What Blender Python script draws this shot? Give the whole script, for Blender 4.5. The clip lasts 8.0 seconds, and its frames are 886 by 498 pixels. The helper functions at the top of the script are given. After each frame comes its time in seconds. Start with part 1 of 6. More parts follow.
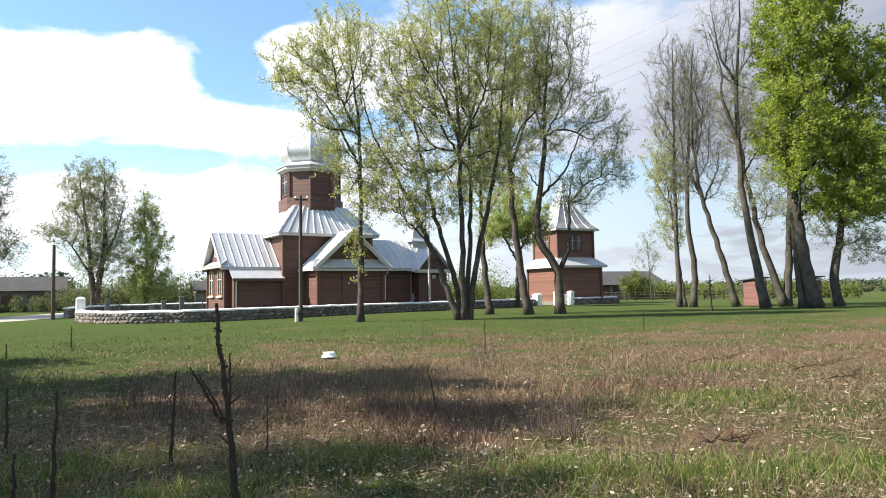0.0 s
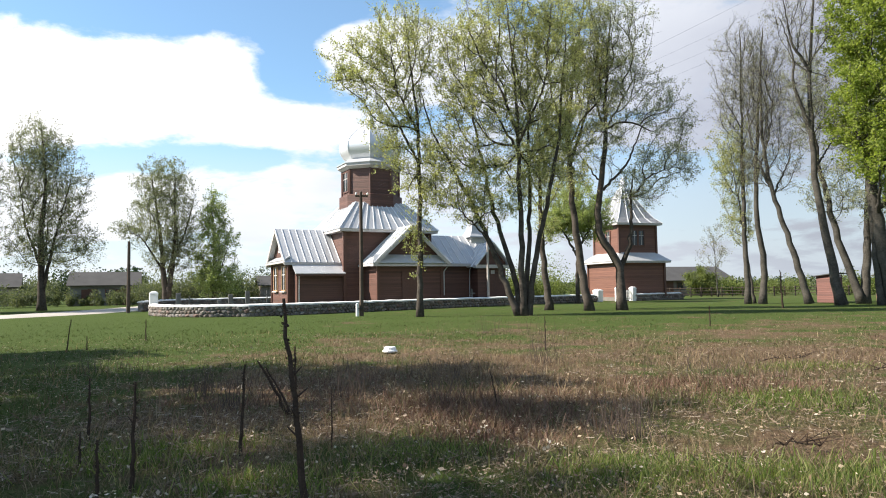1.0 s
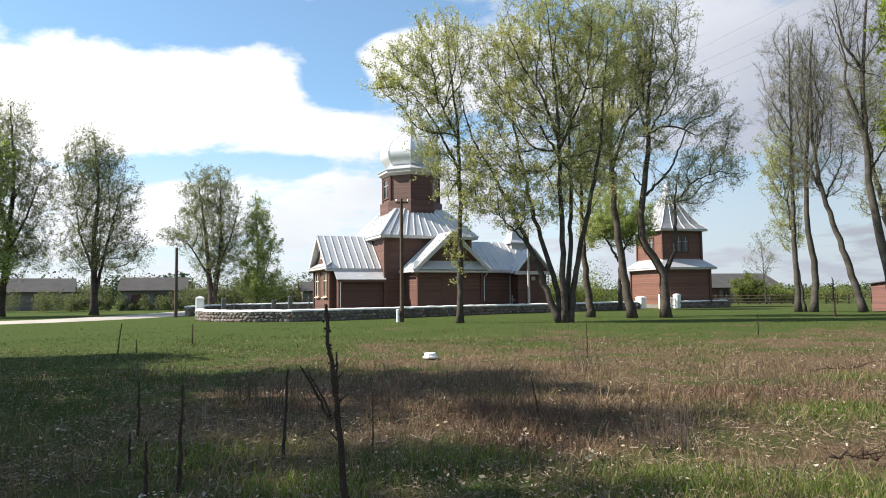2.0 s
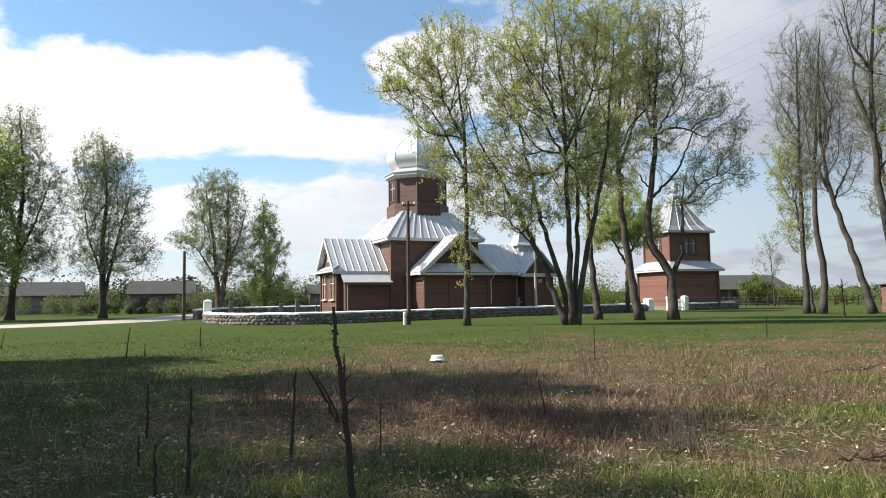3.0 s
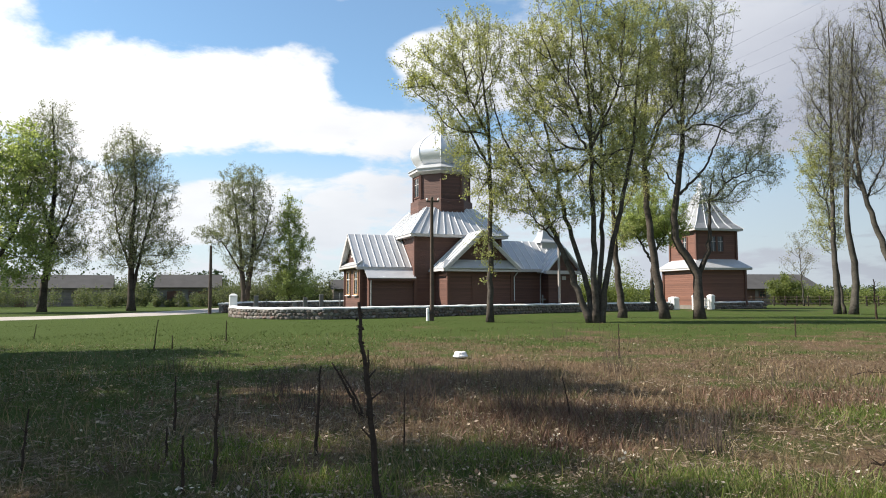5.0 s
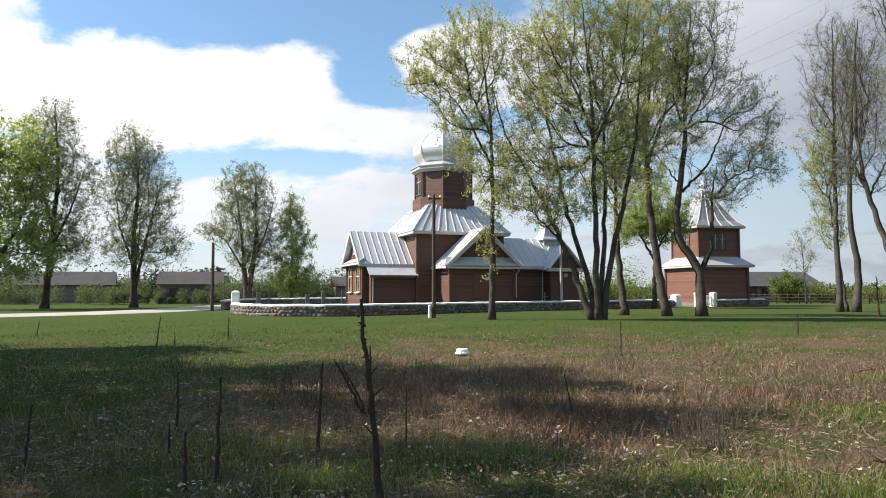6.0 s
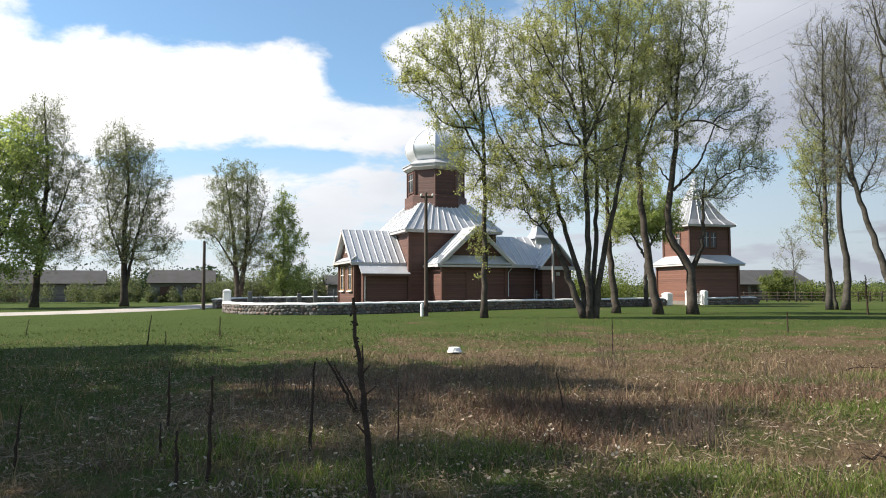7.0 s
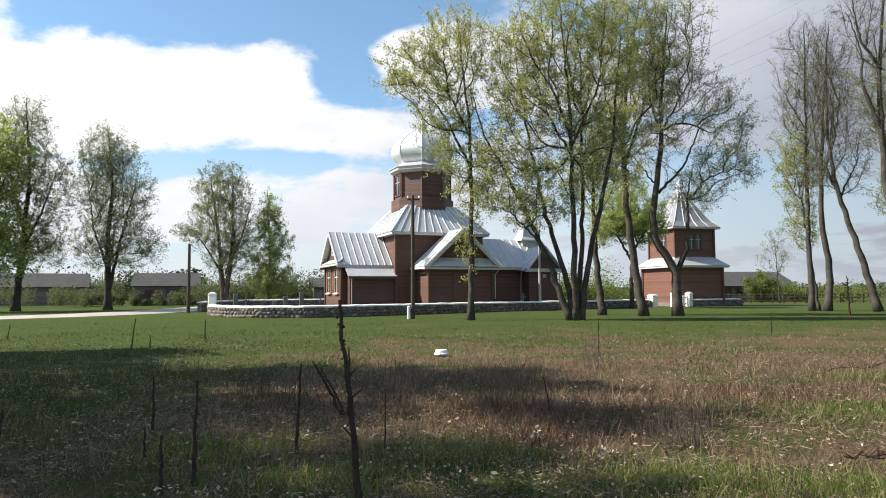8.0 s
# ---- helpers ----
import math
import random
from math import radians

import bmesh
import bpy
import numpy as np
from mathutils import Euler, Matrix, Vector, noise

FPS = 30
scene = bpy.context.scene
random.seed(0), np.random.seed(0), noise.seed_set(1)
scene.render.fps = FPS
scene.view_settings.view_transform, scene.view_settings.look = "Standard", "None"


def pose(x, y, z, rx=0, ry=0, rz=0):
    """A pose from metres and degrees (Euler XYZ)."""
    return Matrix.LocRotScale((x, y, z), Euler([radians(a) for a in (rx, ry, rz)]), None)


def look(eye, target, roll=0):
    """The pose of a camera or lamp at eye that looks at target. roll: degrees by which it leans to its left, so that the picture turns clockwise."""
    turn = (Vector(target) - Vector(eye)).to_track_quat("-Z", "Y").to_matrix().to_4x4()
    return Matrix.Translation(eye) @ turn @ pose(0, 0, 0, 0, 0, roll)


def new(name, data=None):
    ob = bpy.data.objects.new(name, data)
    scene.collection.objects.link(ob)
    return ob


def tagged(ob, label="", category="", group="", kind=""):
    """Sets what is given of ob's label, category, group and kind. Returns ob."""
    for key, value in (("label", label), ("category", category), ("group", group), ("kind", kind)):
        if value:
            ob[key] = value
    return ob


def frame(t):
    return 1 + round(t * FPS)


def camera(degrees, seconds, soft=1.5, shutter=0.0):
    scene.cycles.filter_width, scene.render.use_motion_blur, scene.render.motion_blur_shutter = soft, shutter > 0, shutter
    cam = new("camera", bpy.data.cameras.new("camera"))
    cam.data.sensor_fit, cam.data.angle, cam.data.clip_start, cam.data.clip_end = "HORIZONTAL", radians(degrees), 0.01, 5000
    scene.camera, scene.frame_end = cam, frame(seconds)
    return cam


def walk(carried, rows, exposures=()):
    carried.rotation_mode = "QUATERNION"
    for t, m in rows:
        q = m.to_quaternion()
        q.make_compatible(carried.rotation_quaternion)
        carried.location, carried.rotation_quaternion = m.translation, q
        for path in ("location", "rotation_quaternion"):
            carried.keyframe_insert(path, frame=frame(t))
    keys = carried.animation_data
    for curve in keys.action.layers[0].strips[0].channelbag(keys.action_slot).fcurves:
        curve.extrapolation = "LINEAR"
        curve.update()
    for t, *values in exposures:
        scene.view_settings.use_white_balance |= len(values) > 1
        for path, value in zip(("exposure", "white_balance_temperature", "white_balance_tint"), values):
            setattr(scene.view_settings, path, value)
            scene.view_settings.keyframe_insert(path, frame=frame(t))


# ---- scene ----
cam = camera(67.28, 8.0, 1.0)
# seconds, x, y, z, degrees up, lean to the right, heading to the left
ROWS = [
    (0.0, 0.000, 0.000, 1.550, 3.72, 1.00, -10.86),
    (0.5, -0.017, -0.012, 1.554, 3.70, 0.99, -8.47),
    (1.0, -0.026, 0.000, 1.556, 3.40, 0.84, -5.84),
    (1.5, -0.033, 0.005, 1.556, 3.15, 0.60, -3.49),
    (2.0, -0.031, 0.004, 1.556, 3.98, 0.61, -2.40),
    (3.5, -0.039, -0.002, 1.553, 4.22, 0.74, -1.56),
    (4.0, -0.047, 0.003, 1.555, 4.05, 0.57, -0.99),
    (4.5, -0.050, 0.005, 1.556, 3.98, 0.34, -0.26),
    (6.0, -0.052, 0.006, 1.552, 3.67, 0.11, 0.31),
    (6.5, -0.051, 0.007, 1.554, 3.57, 0.01, 0.03),
    (7.0, -0.052, 0.003, 1.555, 3.53, 0.16, -0.36),
    (7.5, -0.050, 0.004, 1.553, 3.60, 0.24, -0.91),
    (8.0, -0.051, 0.000, 1.553, 3.73, 0.31, -1.49),
]
walk(cam, [(t, pose(x, y, z, 90 + up, lean, turn)) for t, x, y, z, up, lean, turn in ROWS],
     [(0.0, 1.24, 6700, 10), (1.0, 1.04, 6700, 10), (2.0, 0.94, 6700, 10), (4.0, 0.82, 6700, 10), (8.0, 0.81, 6700, 10)])

# ---- light: spring sun, from the left, between white clouds ----
SUN_AZ, SUN_EL = 91.0, 40.0          # from the viewer's back towards the left
SUN = Vector((-math.sin(radians(SUN_AZ)) * math.cos(radians(SUN_EL)), -math.cos(radians(SUN_AZ)) * math.cos(radians(SUN_EL)), math.sin(radians(SUN_EL))))
sun = new("sun", bpy.data.lights.new("sun", "SUN"))
sun.data.energy, sun.data.angle, sun.data.color = 5.0, radians(0.53), (1.0, 0.94, 0.85)
sun.matrix_world = look(SUN * 60, (0, 0, 0))

world = bpy.data.worlds.new("spring_sky")
scene.world = world
world.use_nodes = True


def nodes_of(tree):
    tree.nodes.clear()

    def add(kind, **values):
        n = tree.nodes.new(kind)
        for key, value in values.items():
            if key in n.inputs:
                n.inputs[key].default_value = value
        return n

    def join(a, b):
        tree.links.new(a, b)
    return add, join


def ramp_node(add, stops, smooth=False):
    n = add("ShaderNodeValToRGB")
    if smooth:
        n.color_ramp.interpolation = "EASE"
    while len(n.color_ramp.elements) < len(stops):
        n.color_ramp.elements.new(0.5)
    for e, (at, c) in zip(n.color_ramp.elements, stops):
        e.position = at
        e.color = (*c, 1) if len(c) == 3 else c
    return n


def math_node(add, join, op, a, b=None, c=None):
    n = add("ShaderNodeMath")
    n.operation = op
    for i, v in enumerate((a, b, c)):
        if v is None:
            continue
        if isinstance(v, (int, float)):
            n.inputs[i].default_value = v
        else:
            join(v, n.inputs[i])
    return n.outputs[0]


def mix_node(add, join, fac, a, b, mode="MIX"):
    n = add("ShaderNodeMix")
    n.data_type, n.blend_type = "RGBA", mode
    for s, v in ((n.inputs[0], fac), (n.inputs[6], a), (n.inputs[7], b)):
        if isinstance(v, (int, float)):
            s.default_value = v
        elif isinstance(v, tuple):
            s.default_value = (*v, 1)
        else:
            join(v, s)
    return n.outputs[2]


def make_sky():
    add, join = nodes_of(world.node_tree)
    sky = add("ShaderNodeTexSky")
    sky.sky_type, sky.sun_disc = "NISHITA", False
    sky.sun_elevation, sky.sun_rotation = radians(SUN_EL), math.atan2(SUN.x, SUN.y)
    sky.air_density, sky.dust_density, sky.ozone_density = 1.0, 0.3, 1.5
    co = add("ShaderNodeTexCoord")
    sep = add("ShaderNodeSeparateXYZ")
    join(co.outputs["Generated"], sep.inputs[0])
    # the clouds lie on a flat layer: divide by height, so that they crowd at the horizon
    up = math_node(add, join, "ADD", math_node(add, join, "MAXIMUM", sep.outputs["Z"], 0.0), 0.22)
    flat = add("ShaderNodeCombineXYZ")
    join(math_node(add, join, "DIVIDE", sep.outputs["X"], up), flat.inputs[0])
    join(math_node(add, join, "DIVIDE", sep.outputs["Y"], up), flat.inputs[1])
    noise_a = add("ShaderNodeTexNoise", Scale=2.3, Detail=10.0, Roughness=0.6, Distortion=0.15)
    shift = add("ShaderNodeVectorMath")
    shift.operation = "ADD"
    shift.inputs[1].default_value = CLOUD_SHIFT
    join(flat.outputs[0], shift.inputs[0])
    join(shift.outputs[0], noise_a.inputs["Vector"])
    value = noise_a.outputs[0]

    def bank(value, x, y, rx, ry, strength):
        # a cloud bank (or a clearing) in that part of the layer
        dx = math_node(add, join, "DIVIDE", math_node(add, join, "SUBTRACT", math_node(add, join, "DIVIDE", sep.outputs["X"], sep.outputs["Y"]), x), rx)
        dz = math_node(add, join, "DIVIDE", math_node(add, join, "SUBTRACT", math_node(add, join, "DIVIDE", sep.outputs["Z"], sep.outputs["Y"]), y), ry)
        d2 = math_node(add, join, "ADD", math_node(add, join, "MULTIPLY", dx, dx), math_node(add, join, "MULTIPLY", dz, dz))
        g = math_node(add, join, "POWER", 2.718, math_node(add, join, "MULTIPLY", d2, -1.0))
        ahead = math_node(add, join, "GREATER_THAN", sep.outputs["Y"], 0.05)
        return math_node(add, join, "ADD", value, math_node(add, join, "MULTIPLY", math_node(add, join, "MULTIPLY", g, ahead), strength))

    for b in BANKS:
        value = bank(value, *b)
    cover = ramp_node(add, [(0.50, (0, 0, 0)), (0.66, (1, 1, 1))], True)
    join(value, cover.inputs[0])
    # cloud tone: white towards the sun, grey-violet away from it
    to_sun = add("ShaderNodeVectorMath")
    to_sun.operation = "DOT_PRODUCT"
    to_sun.inputs[1].default_value = tuple(SUN)
    join(co.outputs["Generated"], to_sun.inputs[0])
    side = ramp_node(add, [(0.0, (1.6, 1.7, 2.0)), (0.30, (2.6, 2.8, 3.3)), (0.40, (4.9, 5.3, 6.3)), (0.52, (7.4, 7.8, 8.6)), (0.66, (10.8, 11.0, 11.2)), (0.85, (12.5, 12.5, 12.5)), (1.0, (14.0, 13.8, 13.4))])
    join(math_node(add, join, "MULTIPLY_ADD", to_sun.outputs["Value"], 0.5, 0.5), side.inputs[0])
    noise_b = add("ShaderNodeTexNoise", Scale=2.2, Detail=6.0, Roughness=0.5)
    join(flat.outputs[0], noise_b.inputs["Vector"])
    tone = ramp_node(add, [(0.3, (0.86, 0.87, 0.9)), (0.7, (1.08, 1.08, 1.08))])
    join(noise_b.outputs[0], tone.inputs[0])
    cloud = mix_node(add, join, 1.0, side.outputs[0], tone.outputs[0], "MULTIPLY")
    # thin haze over everything low
    haze = ramp_node(add, [(0.0, (0.6, 0.6, 0.6)), (0.12, (0.35, 0.35, 0.35)), (0.3, (0.1, 0.1, 0.1))], True)
    join(sep.outputs["Z"], haze.inputs[0])
    gain = ramp_node(add, [(0.0, (0.42, 0.42, 0.42)), (0.35, (0.58, 0.58, 0.58)), (0.50, (1, 1, 1))])
    join(math_node(add, join, "MULTIPLY_ADD", to_sun.outputs["Value"], 0.5, 0.5), gain.inputs[0])
    clear = mix_node(add, join, 1.0, mix_node(add, join, 1.0, sky.outputs[0], (1.32, 1.75, 1.9), "MULTIPLY"), gain.outputs[0], "MULTIPLY")
    blue = mix_node(add, join, haze.outputs[0], clear, (7.4, 8.4, 9.6))
    low = ramp_node(add, [(0.24, (4.3, 4.8, 5.7)), (0.48, (7.2, 7.9, 8.8))])
    join(math_node(add, join, "MULTIPLY_ADD", to_sun.outputs["Value"], 0.5, 0.5), low.inputs[0])
    veil = ramp_node(add, [(0.0, (0.85, 0.85, 0.85)), (0.10, (0.5, 0.5, 0.5)), (0.22, (0.0, 0.0, 0.0))], True)
    join(sep.outputs["Z"], veil.inputs[0])
    out = mix_node(add, join, veil.outputs[0], mix_node(add, join, cover.outputs[0], blue, cloud), low.outputs[0])
    bg = add("ShaderNodeBackground", Strength=0.058)
    join(out, bg.inputs[0])
    end = add("ShaderNodeOutputWorld")
    join(bg.outputs[0], end.inputs[0])


CLOUD_SHIFT = (3.1, 1.7, 0.0)
# direction right/ahead, up/ahead, half-widths, strength (minus: a clearing)
BANKS = [
    (-0.44, 0.305, 0.26, 0.085, 0.27), (-0.25, 0.325, 0.08, 0.06, 0.13), (-0.75, 0.30, 0.2, 0.2, 0.25), (-0.12, 0.25, 0.14, 0.035, 0.26), (-0.03, 0.365, 0.075, 0.055, 0.2), (0.03, 0.40, 0.06, 0.06, 0.16), (-0.16, 0.455, 0.07, 0.03, 0.3),
    (-0.28, 0.43, 0.30, 0.045, -0.34), (-0.125, 0.34, 0.05, 0.07, -0.34), (-0.24, 0.195, 0.19, 0.02, -0.2), (-0.33, 0.115, 0.30, 0.055, 0.22), (0.0, 0.12, 0.15, 0.05, 0.12),
    (0.12, 0.30, 0.12, 0.15, 0.14), (0.46, 0.36, 0.22, 0.14, 0.24), (0.60, 0.13, 0.16, 0.07, -0.16), (0.85, 0.4, 0.25, 0.25, 0.2), (0.5, 0.03, 0.5, 0.04, 0.12),
]
make_sky()


# ---- materials ----
def material(name):
    m = bpy.data.materials.new(name)
    m.use_nodes = True
    add, join = nodes_of(m.node_tree)
    end = add("ShaderNodeOutputMaterial")
    shader = add("ShaderNodeBsdfPrincipled")
    join(shader.outputs[0], end.inputs[0])
    return m, add, join, shader


def plain(name, colour, rough=0.7, metal=0.0, vary=0.2, scale=6.0, bump=0.15, fine=40.0):
    """A surface with stains at one scale and grain at another."""
    m, add, join, sh = material(name)
    co = add("ShaderNodeTexCoord")
    a = add("ShaderNodeTexNoise", Scale=scale, Detail=5.0)
    b = add("ShaderNodeTexNoise", Scale=fine, Detail=4.0)
    join(co.outputs["Object"], a.inputs["Vector"])
    join(co.outputs["Object"], b.inputs["Vector"])
    lo = tuple(c * (1 - vary) for c in colour)
    hi = tuple(min(1.0, c * (1 + vary)) for c in colour)
    r = ramp_node(add, [(0.3, lo), (0.7, hi)])
    join(mix_node(add, join, 0.4, a.outputs[0], b.outputs[0]), r.inputs[0])
    join(r.outputs[0], sh.inputs["Base Color"])
    sh.inputs["Roughness"].default_value, sh.inputs["Metallic"].default_value = rough, metal
    if rough > 0.85:
        sh.inputs["Specular IOR Level"].default_value = 0.15
    bp = add("ShaderNodeBump", Strength=bump, Distance=0.02)
    join(b.outputs[0], bp.inputs["Height"])
    join(bp.outputs[0], sh.inputs["Normal"])
    return m


def boarded(name, colour, board=0.16, vary=0.18):
    """Painted horizontal weatherboards, with shadow gaps and weathering."""
    m, add, join, sh = material(name)
    co = add("ShaderNodeTexCoord")
    sep = add("ShaderNodeSeparateXYZ")
    join(co.outputs["Object"], sep.inputs[0])
    row = math_node(add, join, "DIVIDE", sep.outputs["Z"], board)
    part_of = math_node(add, join, "FRACT", row)
    number = math_node(add, join, "FLOOR", row)
    white = add("ShaderNodeTexWhiteNoise")
    white.noise_dimensions = "1D"
    join(number, white.inputs["W"])
    stain = add("ShaderNodeTexNoise", Scale=1.3, Detail=6.0)
    stretch = add("ShaderNodeMapping")
    stretch.inputs["Scale"].default_value = (0.6, 0.6, 9.0)
    join(co.outputs["Object"], stretch.inputs[0])
    join(stretch.outputs[0], stain.inputs["Vector"])
    r = ramp_node(add, [(0.25, tuple(c * (1 - vary * 1.6) for c in colour)), (0.75, tuple(c * (1 + vary) for c in colour))])
    join(mix_node(add, join, 0.4, stain.outputs[0], white.outputs["Value"]), r.inputs[0])
    gap = ramp_node(add, [(0.0, (0.45, 0.45, 0.45)), (0.10, (1, 1, 1))])
    join(part_of, gap.inputs[0])
    join(mix_node(add, join, 1.0, r.outputs[0], gap.outputs[0], "MULTIPLY"), sh.inputs["Base Color"])
    bp = add("ShaderNodeBump", Strength=0.6, Distance=0.03)
    join(math_node(add, join, "SUBTRACT", 1.0, part_of), bp.inputs["Height"])
    join(bp.outputs[0], sh.inputs["Normal"])
    sh.inputs["Roughness"].default_value = 0.62
    return m


SIDING = boarded("brown_weatherboards", (0.118, 0.054, 0.039))
SIDING_LOG = boarded("red_brown_logs", (0.165, 0.072, 0.048), 0.2)
BOARD_OCHRE = boarded("ochre_window_boards", (0.42, 0.24, 0.12), 0.3)
TRIM_BROWN = plain("brown_trim", (0.11, 0.05, 0.036), 0.6)
TRIM_LIGHT = plain("pale_fascia", (0.50, 0.47, 0.46), 0.6, 0.0, 0.12)
WHITE = plain("white_lime_paint", (0.80, 0.79, 0.76), 0.8, 0.0, 0.08, 3.0, 0.3)
TIN = plain("silver_sheet_roof", (0.50, 0.505, 0.515), 0.42, 0.2, 0.10, 1.5, 0.08, 18.0)
TIN_SEAM = plain("silver_standing_seam", (0.78, 0.78, 0.78), 0.45, 0.15, 0.06)
DOME = plain("silver_painted_dome", (0.66, 0.665, 0.68), 0.38, 0.4, 0.08, 1.2, 0.06, 14.0)
GLASS, g_add, g_join, g_sh = material("window_glass")
g_sh.inputs["Base Color"].default_value = (0.03, 0.035, 0.04, 1)
g_sh.inputs["Roughness"].default_value = 0.06
BARK = plain("grey_brown_bark", (0.072, 0.060, 0.050), 0.95, 0.0, 0.65, 2.0, 1.0, 9.0)
BARK_PALE = plain("pale_grey_bark", (0.072, 0.065, 0.055), 0.95, 0.0, 0.6, 2.0, 1.0, 9.0)
POLE_WOOD = plain("weathered_pole_wood", (0.10, 0.075, 0.06), 0.9, 0.0, 0.3, 3.0, 0.5, 30.0)
POLE_PALE = plain("pale_grey_concrete", (0.40, 0.36, 0.33), 0.9, 0.0, 0.15)
STEEL = plain("dark_wire", (0.05, 0.05, 0.055), 0.5, 0.6, 0.1)
MORTAR = plain("grey_mortar", (0.19, 0.17, 0.15), 0.95, 0.0, 0.2, 2.0, 0.5, 25.0)
RED_PAINT = boarded("faded_red_boards", (0.15, 0.056, 0.042), 0.14)
GREY_WOOD = boarded("grey_barn_boards", (0.20, 0.17, 0.15), 0.22)
GREY_WALL = plain("grey_plaster", (0.22, 0.215, 0.21), 0.9, 0.0, 0.15)
ASBESTOS = plain("grey_corrugated_roof", (0.08, 0.077, 0.075), 0.9, 0.0, 0.2, 0.8)
DEAD_STEM = plain("dead_brown_stem", (0.055, 0.038, 0.028), 0.95, 0.0, 0.4, 8.0, 0.8, 60.0)
STONE_DARK = plain("dark_granite", (0.16, 0.155, 0.15), 0.6, 0.0, 0.25)


def stone_material():
    m, add, join, sh = material("field_stone")
    info = add("ShaderNodeObjectInfo")
    isle = add("ShaderNodeNewGeometry")
    co = add("ShaderNodeTexCoord")
    n = add("ShaderNodeTexNoise", Scale=9.0, Detail=6.0)
    join(co.outputs["Object"], n.inputs["Vector"])
    r = ramp_node(add, [(0.0, (0.12, 0.095, 0.08)), (0.3, (0.23, 0.185, 0.155)), (0.55, (0.17, 0.155, 0.14)), (0.8, (0.33, 0.29, 0.255)), (1.0, (0.22, 0.14, 0.115))])
    pick = math_node(add, join, "FRACT", math_node(add, join, "ADD", info.outputs["Random"], isle.outputs["Random Per Island"]))
    join(pick, r.inputs[0])
    dirt = ramp_node(add, [(0.3, (0.65, 0.65, 0.65)), (0.7, (1.1, 1.1, 1.1))])
    join(n.outputs[0], dirt.inputs[0])
    join(mix_node(add, join, 1.0, r.outputs[0], dirt.outputs[0], "MULTIPLY"), sh.inputs["Base Color"])
    bp = add("ShaderNodeBump", Strength=0.4, Distance=0.02)
    join(n.outputs[0], bp.inputs["Height"])
    join(bp.outputs[0], sh.inputs["Normal"])
    sh.inputs["Roughness"].default_value = 0.85
    return m


STONE = stone_material()


def leaf_material(name, stops, through_light=0.45):
    """Thin leaves that let light through; each leaf its own shade."""
    m, add, join, sh = material(name)
    isle = add("ShaderNodeNewGeometry")
    r = ramp_node(add, [(i / (len(stops) - 1), c) for i, c in enumerate(stops)])
    join(isle.outputs["Random Per Island"], r.inputs[0])
    join(r.outputs[0], sh.inputs["Base Color"])
    sh.inputs["Roughness"].default_value = 0.6
    sh.inputs["Specular IOR Level"].default_value = 0.25
    tl = add("ShaderNodeBsdfTranslucent")
    join(mix_node(add, join, 1.0, r.outputs[0], (1.5, 1.6, 0.9), "MULTIPLY"), tl.inputs["Color"])
    both = add("ShaderNodeMixShader", Fac=through_light)
    join(sh.outputs[0], both.inputs[1])
    join(tl.outputs[0], both.inputs[2])
    end = [n for n in m.node_tree.nodes if n.type == "OUTPUT_MATERIAL"][0]
    join(both.outputs[0], end.inputs[0])
    return m


LEAF_SPRING = leaf_material("young_leaves", [(0.22, 0.22, 0.10), (0.33, 0.33, 0.15), (0.28, 0.28, 0.14), (0.44, 0.42, 0.25)], 0.5)
LEAF_MAPLE = leaf_material("fresh_maple_leaves", [(0.14, 0.185, 0.03), (0.22, 0.27, 0.05), (0.31, 0.34, 0.09)], 0.5)
LEAF_GREY = leaf_material("grey_green_leaves", [(0.20, 0.208, 0.15), (0.29, 0.298, 0.22), (0.38, 0.388, 0.31)], 0.5)
LEAF_DARK = leaf_material("dark_leaves", [(0.06, 0.085, 0.025), (0.10, 0.13, 0.035), (0.14, 0.16, 0.05)])
LEAF_LANE = leaf_material("dull_young_leaves", [(0.12, 0.13, 0.085), (0.18, 0.19, 0.125), (0.25, 0.26, 0.18)], 0.4)
LEAF_BIRCH = leaf_material("light_birch_leaves", [(0.18, 0.22, 0.08), (0.28, 0.32, 0.13), (0.37, 0.39, 0.20)], 0.5)
LEAF_BUSH = leaf_material("bush_leaves", [(0.09, 0.115, 0.035), (0.15, 0.18, 0.055), (0.22, 0.24, 0.09)])
TWIG_BUD = leaf_material("bare_twigs_and_buds", [(0.20, 0.185, 0.15), (0.26, 0.24, 0.19), (0.24, 0.25, 0.13)], 0.35)
# far hedges: distance haze is put into the leaf colour as a muted green
LEAF_FAR = leaf_material("hazed_hedge_leaves", [(0.07, 0.085, 0.045), (0.11, 0.125, 0.07), (0.16, 0.17, 0.10)], 0.35)
CONIFER = leaf_material("conifer_needles", [(0.03, 0.05, 0.025), (0.05, 0.075, 0.035)], 0.2)


